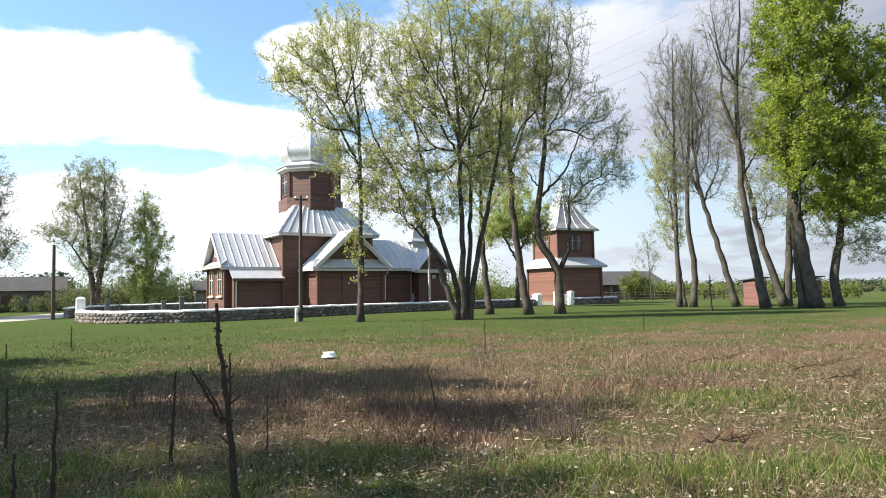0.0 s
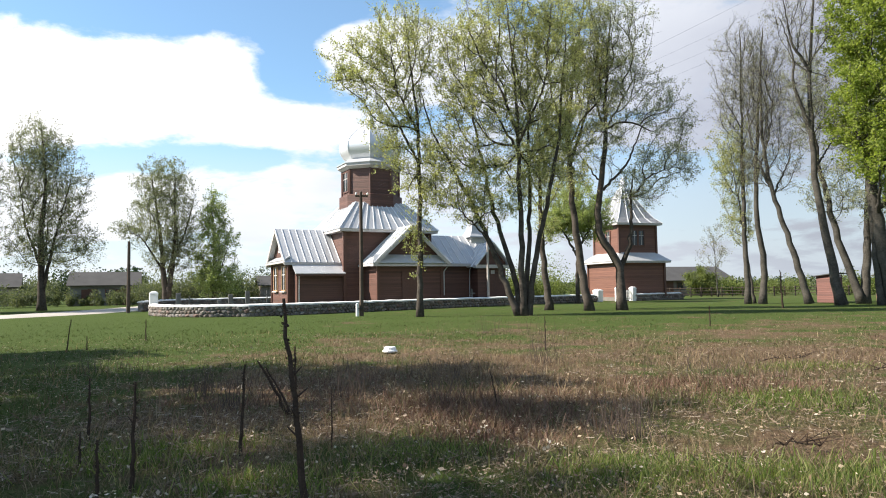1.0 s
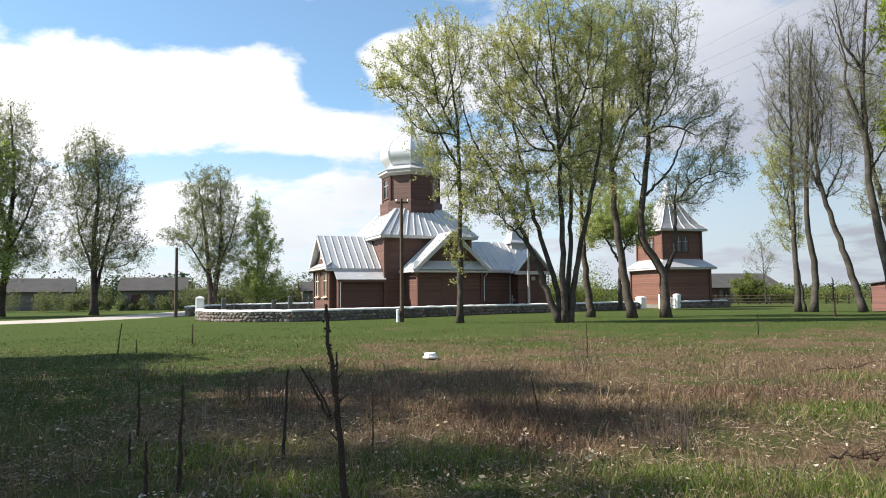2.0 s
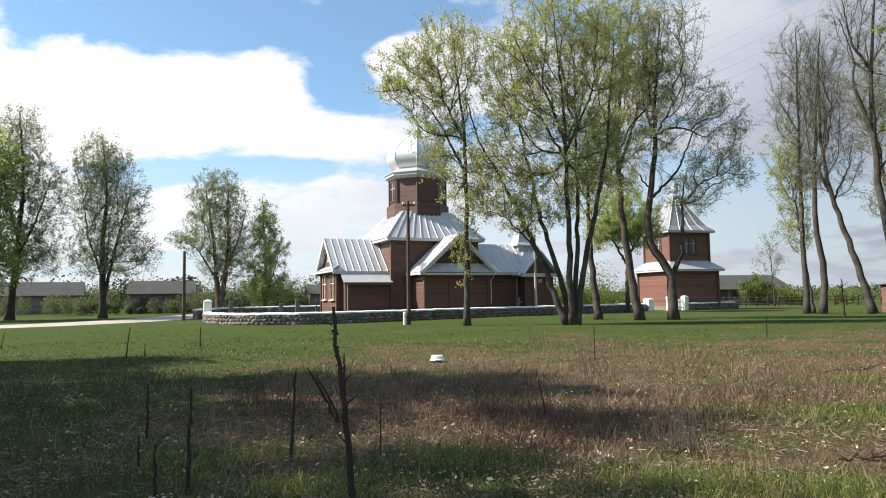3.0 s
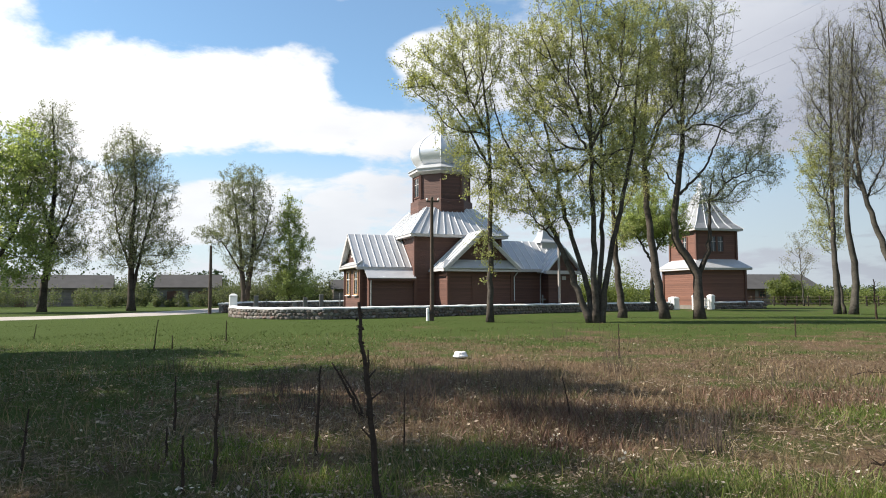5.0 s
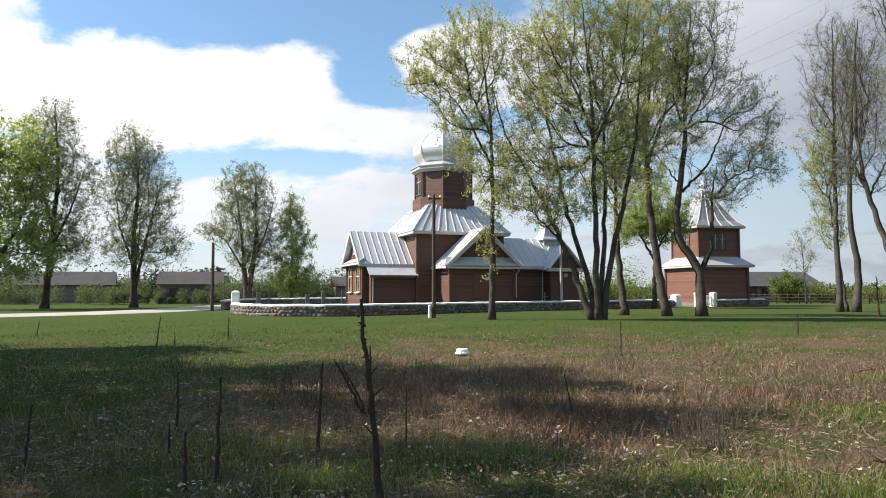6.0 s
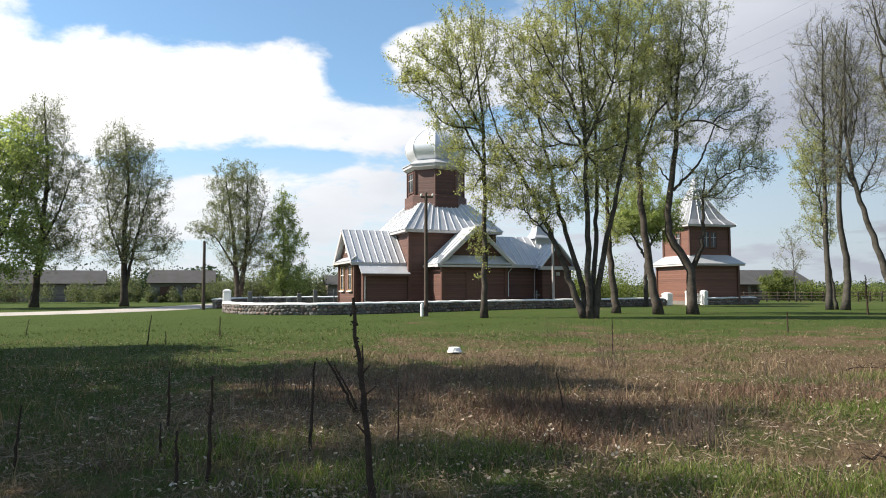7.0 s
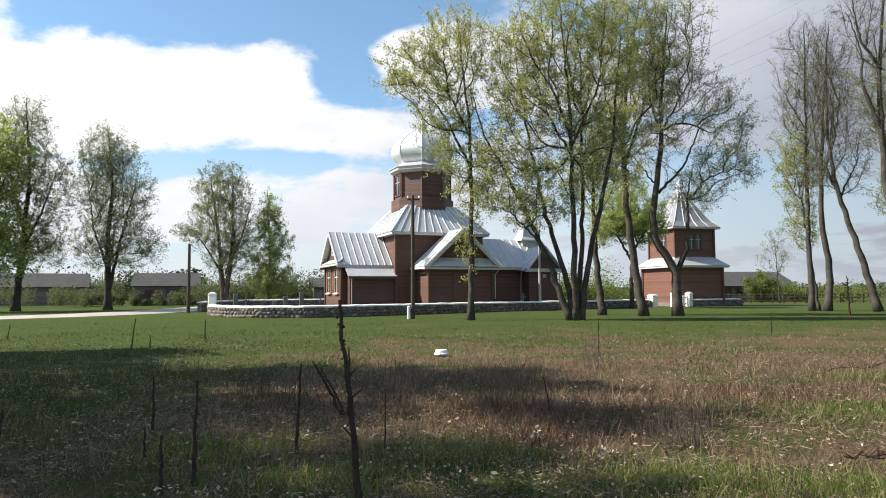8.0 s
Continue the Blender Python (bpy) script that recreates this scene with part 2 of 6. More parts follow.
def field_colours(add, join, co):
    """Where the meadow is green and where last year's growth lies dry: mown strip beyond, dry weeds in the middle, patches near."""
    sep = add("ShaderNodeSeparateXYZ")
    join(co, sep.inputs[0])
    big = add("ShaderNodeTexNoise", Scale=0.27, Detail=5.0, Roughness=0.6)
    join(co, big.inputs["Vector"])
    small = add("ShaderNodeTexNoise", Scale=1.1, Detail=6.0, Roughness=0.65)
    join(co, small.inputs["Vector"])
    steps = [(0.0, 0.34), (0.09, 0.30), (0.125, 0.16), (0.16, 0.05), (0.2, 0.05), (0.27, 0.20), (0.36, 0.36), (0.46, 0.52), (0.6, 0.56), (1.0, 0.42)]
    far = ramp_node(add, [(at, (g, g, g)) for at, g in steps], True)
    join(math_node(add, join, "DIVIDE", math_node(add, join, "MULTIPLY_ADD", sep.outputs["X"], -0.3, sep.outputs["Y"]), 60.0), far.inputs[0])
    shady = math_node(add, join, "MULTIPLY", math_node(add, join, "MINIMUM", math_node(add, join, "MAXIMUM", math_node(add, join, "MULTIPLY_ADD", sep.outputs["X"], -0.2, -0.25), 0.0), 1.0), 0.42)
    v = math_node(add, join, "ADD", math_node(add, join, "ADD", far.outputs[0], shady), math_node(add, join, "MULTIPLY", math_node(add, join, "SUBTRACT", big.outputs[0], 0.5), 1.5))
    v = math_node(add, join, "ADD", v, math_node(add, join, "MULTIPLY", math_node(add, join, "SUBTRACT", small.outputs[0], 0.5), 1.1))
    return math_node(add, join, "MULTIPLY_ADD", v, 1.0, 0.22), small.outputs[0]


def ground_material():
    m, add, join, sh = material("meadow_ground")
    co = add("ShaderNodeTexCoord")
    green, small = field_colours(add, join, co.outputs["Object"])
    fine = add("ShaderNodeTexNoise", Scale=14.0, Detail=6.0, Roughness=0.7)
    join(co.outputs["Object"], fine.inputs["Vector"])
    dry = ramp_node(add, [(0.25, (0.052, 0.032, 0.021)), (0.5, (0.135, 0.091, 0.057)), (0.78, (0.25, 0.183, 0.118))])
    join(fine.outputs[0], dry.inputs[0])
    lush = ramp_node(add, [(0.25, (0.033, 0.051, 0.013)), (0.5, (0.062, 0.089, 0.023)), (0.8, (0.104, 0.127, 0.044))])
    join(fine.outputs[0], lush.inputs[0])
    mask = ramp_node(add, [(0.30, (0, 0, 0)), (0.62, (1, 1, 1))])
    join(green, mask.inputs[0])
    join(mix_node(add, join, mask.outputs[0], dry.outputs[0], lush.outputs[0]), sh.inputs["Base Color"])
    sh.inputs["Roughness"].default_value = 0.95
    sh.inputs["Specular IOR Level"].default_value = 0.05
    bp = add("ShaderNodeBump", Strength=0.9, Distance=0.08)
    join(fine.outputs[0], bp.inputs["Height"])
    join(bp.outputs[0], sh.inputs["Normal"])
    return m


def blade_material(name, dry_stops, green_stops, share):
    """Grass blades take the colour of the patch that they grow in; share: how far dry ones mix in."""
    m, add, join, sh = material(name)
    co = add("ShaderNodeTexCoord")
    green, small = field_colours(add, join, co.outputs["Object"])
    isle = add("ShaderNodeNewGeometry")
    rnd = isle.outputs["Random Per Island"]
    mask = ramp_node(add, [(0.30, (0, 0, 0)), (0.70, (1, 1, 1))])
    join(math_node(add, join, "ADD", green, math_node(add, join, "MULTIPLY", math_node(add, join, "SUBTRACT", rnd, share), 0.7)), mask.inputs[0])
    other = math_node(add, join, "FRACT", math_node(add, join, "MULTIPLY", rnd, 37.0))
    dry = ramp_node(add, [(i / (len(dry_stops) - 1), c) for i, c in enumerate(dry_stops)])
    lush = ramp_node(add, [(i / (len(green_stops) - 1), c) for i, c in enumerate(green_stops)])
    join(other, dry.inputs[0])
    join(other, lush.inputs[0])
    colour = mix_node(add, join, mask.outputs[0], dry.outputs[0], lush.outputs[0])
    join(colour, sh.inputs["Base Color"])
    sh.inputs["Roughness"].default_value = 0.7
    sh.inputs["Specular IOR Level"].default_value = 0.15
    tl = add("ShaderNodeBsdfTranslucent")
    join(colour, tl.inputs["Color"])
    both = add("ShaderNodeMixShader", Fac=0.35)
    join(sh.outputs[0], both.inputs[1])
    join(tl.outputs[0], both.inputs[2])
    end = [n for n in m.node_tree.nodes if n.type == "OUTPUT_MATERIAL"][0]
    join(both.outputs[0], end.inputs[0])
    return m


GROUND = ground_material()
BLADES = blade_material("grass_blades", [(0.13, 0.09, 0.052), (0.22, 0.163, 0.10), (0.31, 0.245, 0.157)], [(0.047, 0.069, 0.017), (0.073, 0.1, 0.025), (0.114, 0.136, 0.05)], 0.55)
STALKS = leaf_material("dry_weed_stalks", [(0.13, 0.08, 0.045), (0.25, 0.17, 0.095), (0.36, 0.27, 0.16), (0.17, 0.10, 0.06)], 0.15)
LITTER = leaf_material("bleached_leaf_litter", [(0.20, 0.13, 0.08), (0.32, 0.24, 0.16), (0.46, 0.37, 0.27), (0.16, 0.10, 0.065), (0.52, 0.45, 0.36)], 0.2)
GRAVEL = plain("sandy_gravel", (0.42, 0.38, 0.34), 0.95, 0.0, 0.2, 0.5, 0.6, 12.0)


# ---- builders ----
def thing(name, label, category, m=Matrix(), group=""):
    ob = new(name)
    ob.empty_display_size = 0.2
    ob.matrix_world = m
    return tagged(ob, label, category, group)


def part(name, bm, mat, parent, label=""):
    data = bpy.data.meshes.new(name)
    bmesh.ops.recalc_face_normals(bm, faces=bm.faces)
    bm.to_mesh(data)
    bm.free()
    data.materials.append(mat)
    ob = new(name, data)
    if parent:
        ob.parent = parent
    return tagged(ob, label)


def piece(name, data, parent, m):
    ob = new(name, data)
    ob.parent = parent
    ob.matrix_local = m
    return ob


def raw(name, verts, faces, mat, parent=None, label="", smooth=False):
    data = bpy.data.meshes.new(name)
    data.from_pydata(np.asarray(verts, float).tolist(), [], faces)
    if smooth:
        data.polygons.foreach_set("use_smooth", [True] * len(data.polygons))
    data.materials.append(mat)
    data.update()
    ob = new(name, data)
    if parent:
        ob.parent = parent
    return tagged(ob, label)


def box(x0, x1, y0, y1, z0, z1, bm=None, bevel=0.0):
    bm = bm or bmesh.new()
    made = bmesh.ops.create_cube(bm, size=1.0, matrix=Matrix.LocRotScale(((x0 + x1) / 2, (y0 + y1) / 2, (z0 + z1) / 2), None, (abs(x1 - x0), abs(y1 - y0), abs(z1 - z0))))
    if bevel:
        edges = list({e for v in made["verts"] for e in v.link_edges})
        bmesh.ops.bevel(bm, geom=edges, offset=bevel, segments=1, affect="EDGES")
    return bm


def solid(loops, bm=None):
    """A closed solid through cross-sections with the same number of corners."""
    bm = bm or bmesh.new()
    rows = [[bm.verts.new(p) for p in loop] for loop in loops]
    n = len(rows[0])
    for a, b in zip(rows, rows[1:]):
        for i in range(n):
            bm.faces.new((a[i], a[(i + 1) % n], b[(i + 1) % n], b[i]))
    bm.faces.new(rows[0][::-1])
    bm.faces.new(rows[-1])
    return bm


def slab(corners, thick, bm=None):
    """A flat sheet with these upper corners and a thickness below it."""
    n = (Vector(corners[1]) - Vector(corners[0])).cross(Vector(corners[2]) - Vector(corners[0])).normalized()
    if n.z < 0:
        n = -n
    return solid([[Vector(c) - n * thick for c in corners], [Vector(c) for c in corners]], bm)


def ngon(n, r, z, turn=0.0, x=0.0, y=0.0):
    return [(x + r * math.cos(turn + 2 * math.pi * i / n), y + r * math.sin(turn + 2 * math.pi * i / n), z) for i in range(n)]


def tubes(paths, sides):
    """Swept tubes: each path is points (n, 3) and radii (n). Returns verts and faces."""
    verts, faces, at = [], [], 0
    ring = np.arange(sides) * 2 * math.pi / sides
    c, s = np.cos(ring), np.sin(ring)
    sorts = {}
    for pts, rad in paths:
        sorts.setdefault(len(pts), []).append((pts, rad))
    for n, group in sorts.items():
        pts = np.array([np.asarray(p, float) for p, _ in group])
        rad = np.array([np.asarray(r, float) for _, r in group])
        d = np.gradient(pts, axis=1)
        d /= np.linalg.norm(d, axis=2, keepdims=True) + 1e-9
        # one reference axis for the whole path, so that its rings never twist
        ref = np.eye(3)[np.argmin(np.abs(d).max(axis=1), axis=1)][:, None, :]
        u = np.cross(d, ref)
        u /= np.linalg.norm(u, axis=2, keepdims=True) + 1e-9
        w = np.cross(d, u)
        rings = pts[:, :, None] + rad[:, :, None, None] * (c[:, None] * u[:, :, None] + s[:, None] * w[:, :, None])
        verts.append(rings.reshape(-1, 3))
        m = len(group)
        k = np.arange(sides)
        one = np.stack([k, (k + 1) % sides, (k + 1) % sides + sides, k + sides], 1)
        tube = (one[None] + (np.arange(n - 1) * sides)[:, None, None]).reshape(-1, 4)
        faces += (tube[None] + (at + np.arange(m) * n * sides)[:, None, None]).reshape(-1, 4).tolist()
        for j in range(m):
            o = at + j * n * sides
            faces.append([o + q for q in range(sides)][::-1])
            faces.append([o + (n - 1) * sides + q for q in range(sides)])
        at += m * n * sides
    return np.concatenate(verts), faces


def quads(centres, sizes, rng, aspect=0.6, flat=0.0):
    """Small lens-shaped leaves at the given places, turned at random."""
    n = len(centres)
    a = rng.normal(size=(n, 3))
    a[:, 2] *= 1 - flat
    a /= np.linalg.norm(a, axis=1, keepdims=True)
    b = np.cross(a, rng.normal(size=(n, 3)))
    if flat:
        b[:, 2] *= 1 - flat
    b /= np.linalg.norm(b, axis=1, keepdims=True) + 1e-9
    sizes = sizes[:, None]
    v = np.stack([centres - a * sizes, centres + b * sizes * aspect, centres + a * sizes, centres - b * sizes * aspect], 1).reshape(-1, 3)
    f = np.arange(n * 4).reshape(n, 4).tolist()
    return v, f


def curve_through(points, count, rng, wob):
    """A smooth, slightly crooked line through a few control points."""
    p = np.asarray(points, float)
    seg = np.concatenate([[0], np.cumsum(np.linalg.norm(np.diff(p, axis=0), axis=1))])
    t = np.linspace(0, seg[-1], count)
    out = np.stack([np.interp(t, seg, p[:, k]) for k in range(3)], 1)
    for _ in range(2):
        out[1:-1] = (out[:-2] + 2 * out[1:-1] + out[2:]) / 4
    out[1:-1] += rng.normal(size=(count - 2, 3)) * wob
    return out


def build_tree(name, label, at, stems, seed, bark, leaf, leaves=9000, leaf_size=0.07, reach=3.2, start=0.3, twigs=26, up=0.5, spread=0.32, hang=0.0, sub=7, turn=0.0, fine=3, cut=0.0, category="tree", group=""):
    """A tree from its main stems (control points and foot radius); boughs, twigs, twiglets and leaves grow from them."""
    rng = np.random.default_rng(seed)
    thick, mid, thin, tips = [], [], [], []
    rise = np.array([0, 0, 1.0])
    N = 22
    for pts, r0 in stems:
        line = curve_through(pts, N, rng, 0.04)
        k = np.linspace(0, 1, N)
        rad = r0 * (1 - 0.9 * k ** 0.85)
        if pts[0][2] <= 0.01:
            rad[0] *= 1.28
            rad[1] *= 1.06
        thick.append((line, rad))
        own = 1.0 if pts[0][2] <= 0.01 else 0.75
        begin = start if pts[0][2] <= 0.01 else 0.15
        for j in range(twigs):
            f = begin + (1 - begin) * (j + rng.random()) / twigs
            i = min(int(f * (N - 1)), N - 2)
            base = line[i] + (line[i + 1] - line[i]) * (f * (N - 1) - i)
            if base[2] < cut:
                continue
            way = line[i + 1] - line[i]
            way /= np.linalg.norm(way)
            az = rng.random() * 2 * math.pi
            side = np.array([math.cos(az), math.sin(az), 0])
            side -= way * side.dot(way)
            ang = up * (0.55 + 0.9 * rng.random()) + 0.25 * f
            d = way * ang + side
            d /= np.linalg.norm(d)
            size = own * reach * (0.4 + 0.6 * math.sin(min(1, (1.1 - f) * 1.5) * math.pi / 2)) * (0.55 + 0.75 * rng.random())
            n = 7
            s = np.linspace(0, 1, n)[:, None]
            b = base + d * size * s + rise * size * (0.16 - hang) * s ** 2
            b[1:] += rng.normal(size=(n - 1, 3)) * size * 0.03 * s[1:]
            r = max(0.012, min(rad[i] * 0.6, 0.012 + size * 0.013))
            mid.append((b, r * (1 - 0.85 * s[:, 0])))
            for q in range(sub):
                g = 0.2 + 0.8 * (q + rng.random()) / sub
                ii = min(int(g * 6), 5)
                tb = b[ii] + (b[ii + 1] - b[ii]) * (g * 6 - ii)
                td = (b[ii + 1] - b[ii])
                td = td / np.linalg.norm(td) + rng.normal(size=3) * 0.85
                td[2] += 0.2 - hang * 2
                td /= np.linalg.norm(td)
                tl = size * spread * (0.5 + rng.random() * 0.8)
                ss = np.linspace(0, 1, 4)[:, None]
                tw = tb + td * tl * ss + rise * tl * (0.15 - hang) * ss ** 2
                mid.append((tw, max(0.006, r * 0.36) * (1 - 0.6 * ss[:, 0])))
                tips.append((tw[1], tw[2], tw[3]))
                for _ in range(fine):
                    tq = tw[1] + (tw[3] - tw[1]) * rng.random()
                    dd = td + rng.normal(size=3) * 0.75
                    dd[2] += 0.15 - hang
                    dd *= tl * (0.3 + 0.35 * rng.random()) / np.linalg.norm(dd)
                    thin.append((np.array([tq, tq + dd * 0.55 + rise * 0.02, tq + dd]), np.array([0.0065, 0.005, 0.003])))
                    tips.append((tq, tq + dd * 0.5, tq + dd))
    ob = thing(name, label, category, Matrix.Translation((*at, 0)) @ pose(0, 0, 0, 0, 0, turn), group)
    v, f = tubes(thick, 8)
    raw("trunk", v, f, bark, ob, "", True)
    v, f = tubes(mid, 4)
    tagged(raw("bough", v, f, bark, ob, "", True), kind="stuff")
    if thin:
        v, f = tubes(thin, 3)
        tagged(raw("twig", v, f, bark, ob), kind="stuff")
    tri = np.array(tips)
    pick = rng.integers(len(tri), size=leaves)
    w = rng.random((leaves, 1))
    base = np.where(w < 0.5, tri[pick, 0] + (tri[pick, 1] - tri[pick, 0]) * w * 2, tri[pick, 1] + (tri[pick, 2] - tri[pick, 1]) * (w * 2 - 1))
    base = base + rng.normal(size=(leaves, 3)) * (leaf_size * 1.2 + 0.09)
    v, f = quads(base, leaf_size * (0.5 + rng.random(leaves) * 0.8), rng)
    tagged(raw("crown", v, f, leaf, ob), kind="stuff")
    return ob


def crown_tree(name, label, at, stems, crowns, seed, bark, leaf, nodes=1200, leaves=30000, leaf_size=0.05, twig=0.55, shoots=3, cut=0.0, rise=0.25, category="tree", group=""):
    """A tree from its main stems (control points and foot radius) and the round masses of its crown (x, y, z and half-widths).
    Buds spread through the masses; each joins the nearest branch, so that boughs fork towards all of them."""
    rng = np.random.default_rng(seed)
    thick, pos, far, parent = [], [], [], []
    for pts, r0 in stems:
        line = curve_through(pts, 30, rng, 0.035)
        k = np.linspace(0, 1, 30)
        rad = r0 * (1 - 0.88 * k ** 0.9)
        if pts[0][2] <= 0.01:
            rad[0] *= 1.32
            rad[1] *= 1.1
        thick.append((line, rad))
        run = np.concatenate([[0], np.cumsum(np.linalg.norm(np.diff(line, axis=0), axis=1))])
        for p, d in zip(line, run):
            if p[2] >= cut:
                pos.append(p)
                far.append(d)
                parent.append(-1)
    first = len(pos)
    size = np.array([(c[3] * c[4] * c[5]) ** 0.8 for c in crowns])
    which = rng.choice(len(crowns), nodes, p=size / size.sum())
    q = rng.normal(size=(nodes, 3))
    q *= (rng.random((nodes, 1)) ** 0.38) / np.linalg.norm(q, axis=1, keepdims=True)
    c = np.array(crowns, float)[which]
    buds = c[:, :3] + q * c[:, 3:] * (0.86 + 0.3 * rng.random((nodes, 1)))
    everything = np.concatenate([np.array(pos), buds])
    far = np.concatenate([np.array(far), np.zeros(nodes)])
    mother = np.full(len(everything), -1)
    cost, best = np.full(nodes, 1e9), np.zeros(nodes, int)
    done = np.zeros(nodes, bool)

    def offer(i):
        d = buds - everything[i]
        length = np.sqrt((d * d).sum(1))
        price = length - rise * d[:, 2] + 0.16 * far[i]
        better = (price < cost) & ~done
        cost[better] = price[better]
        best[better] = i
    for i in range(first):
        offer(i)
    order = []
    for _ in range(nodes):
        j = int(np.argmin(np.where(done, 1e9, cost)))
        done[j] = True
        i = first + j
        mother[i] = best[j]
        far[i] = far[best[j]] + np.linalg.norm(everything[i] - everything[best[j]])
        order.append(i)
        offer(i)
    weight = np.ones(len(everything))
    for i in reversed(order):
        weight[mother[i]] += weight[i]
    heir = np.full(len(everything), -1)
    for i in order:
        m = mother[i]
        if m >= first and (heir[m] < 0 or weight[i] > weight[heir[m]]):
            heir[m] = i
    for _ in range(2):
        smooth = everything.copy()
        for i in order:
            h = heir[i]
            if h >= 0:
                smooth[i] = 0.5 * everything[i] + 0.25 * everything[mother[i]] + 0.25 * everything[h]
        everything = smooth
    radius = 0.0065 * weight ** 0.46
    mid = []
    for i in order:
        m = mother[i]
        if m >= first and heir[m] == i:
            continue
        chain = [m, i]
        while heir[chain[-1]] >= 0:
            chain.append(heir[chain[-1]])
        r = radius[chain].copy()
        r[0] = r[1]
        mid.append((everything[chain], r))
    thin, ends = [], []
    for i in order:
        way = everything[i] - everything[mother[i]]
        way /= np.linalg.norm(way) + 1e-9
        for _ in range(shoots):
            d = way * 0.8 + rng.normal(size=3) * 0.7 + np.array([0, 0, 0.25])
            d *= twig * (0.5 + 0.8 * rng.random()) / np.linalg.norm(d)
            a = everything[i] + (everything[mother[i]] - everything[i]) * rng.random() * 0.8
            thin.append((np.array([a, a + d]), np.array([0.0055, 0.003])))
            ends.append((a, a + d))
    ob = thing(name, label, category, Matrix.Translation((*at, 0)), group)
    v, f = tubes(thick, 8)
    raw("trunk", v, f, bark, ob, "", True)
    v, f = tubes(mid, 4)
    tagged(raw("bough", v, f, bark, ob, "", True), kind="stuff")
    v, f = tubes(thin, 3)
    tagged(raw("twig", v, [p for p in f if len(p) == 4], bark, ob), kind="stuff")
    ends = np.array(ends)
    # leaves gather in tufts: some shoots carry many, some few
    share = rng.random(len(ends)) ** 1.6
    pick = rng.choice(len(ends), leaves, p=share / share.sum())
    w = 0.25 + 0.85 * rng.random((leaves, 1))
    base = ends[pick, 0] + (ends[pick, 1] - ends[pick, 0]) * w + rng.normal(size=(leaves, 3)) * (0.05 + leaf_size * 0.9)
    v, f = quads(base, leaf_size * (0.55 + rng.random(leaves) * 0.8), rng)
    tagged(raw("crown", v, f, leaf, ob), kind="stuff")
    return ob


# ---- ground, road ----
def build_ground():
    rng = np.random.default_rng(3)
    rings = [0, 2, 4, 6, 9, 12, 16, 20, 25, 30, 36, 43, 52, 64, 80, 110, 160, 260, 500, 1100, 2600]
    n, verts, faces = 96, [(0, 0, 0)], []
    for r in rings[1:]:
        for k in range(n):
            a = 2 * math.pi * k / n
            x, y = r * math.cos(a), r * math.sin(a)
            z = 0.05 * noise.noise((x * 0.25, y * 0.25, 0)) * min(1, r / 6) if r < 34 else 0.0
            verts.append((x, y, z))
    for k in range(n):
        faces.append((0, 1 + k, 1 + (k + 1) % n))
    for j in range(len(rings) - 2):
        a, b = 1 + j * n, 1 + (j + 1) * n
        for k in range(n):
            faces.append((a + k, b + k, b + (k + 1) % n, a + (k + 1) % n))
    ob = raw("ground", verts, faces, GROUND, None, "", True)
    tagged(ob, "rough spring meadow of green grass and dry weeds", "ground", "", "structure")


build_ground()


def build_road():
    # a gravel lane that comes from beyond the left and bends away along the churchyard wall
    mid = [(-64, 26), (-46, 33), (-32, 42.5), (-25.2, 50), (-23.6, 60), (-24, 84), (-29, 110)]
    rng = np.random.default_rng(5)
    line = curve_through([(x, y, 0.0) for x, y in mid], 40, rng, 0.0)
    verts, faces = [], []
    for i, p in enumerate(line):
        d = line[min(i + 1, 39)] - line[max(i - 1, 0)]
        d /= np.linalg.norm(d)
        nrm = np.array([-d[1], d[0], 0])
        for k, h in ((-3.2, 0.0), (-2.8, 0.05), (0, 0.08), (2.8, 0.05), (3.2, 0.0)):
            verts.append(p + nrm * (k + rng.normal() * 0.12) + np.array([0, 0, h]))
    for i in range(39):
        for k in range(4):
            a = i * 5 + k
            faces.append((a, a + 1, a + 6, a + 5))
    tagged(raw("road", verts, faces, GRAVEL, None, "", True), "pale sandy gravel lane beside the churchyard", "road", "", "structure")


build_road()

# ---- the church ----
K = 1.12                                  # local lengths to metres
CHURCH = pose(-2.52, 56.0, 0, 0, 0, 22.0)
church = thing("church", "brown wooden village church with silver tin roofs and onion dome", "church", CHURCH)


def cpart(name, bm, mat, parent=None, label=""):
    bm.transform(Matrix.Scale(K, 4))
    return part(name, bm, mat, parent or church, label)


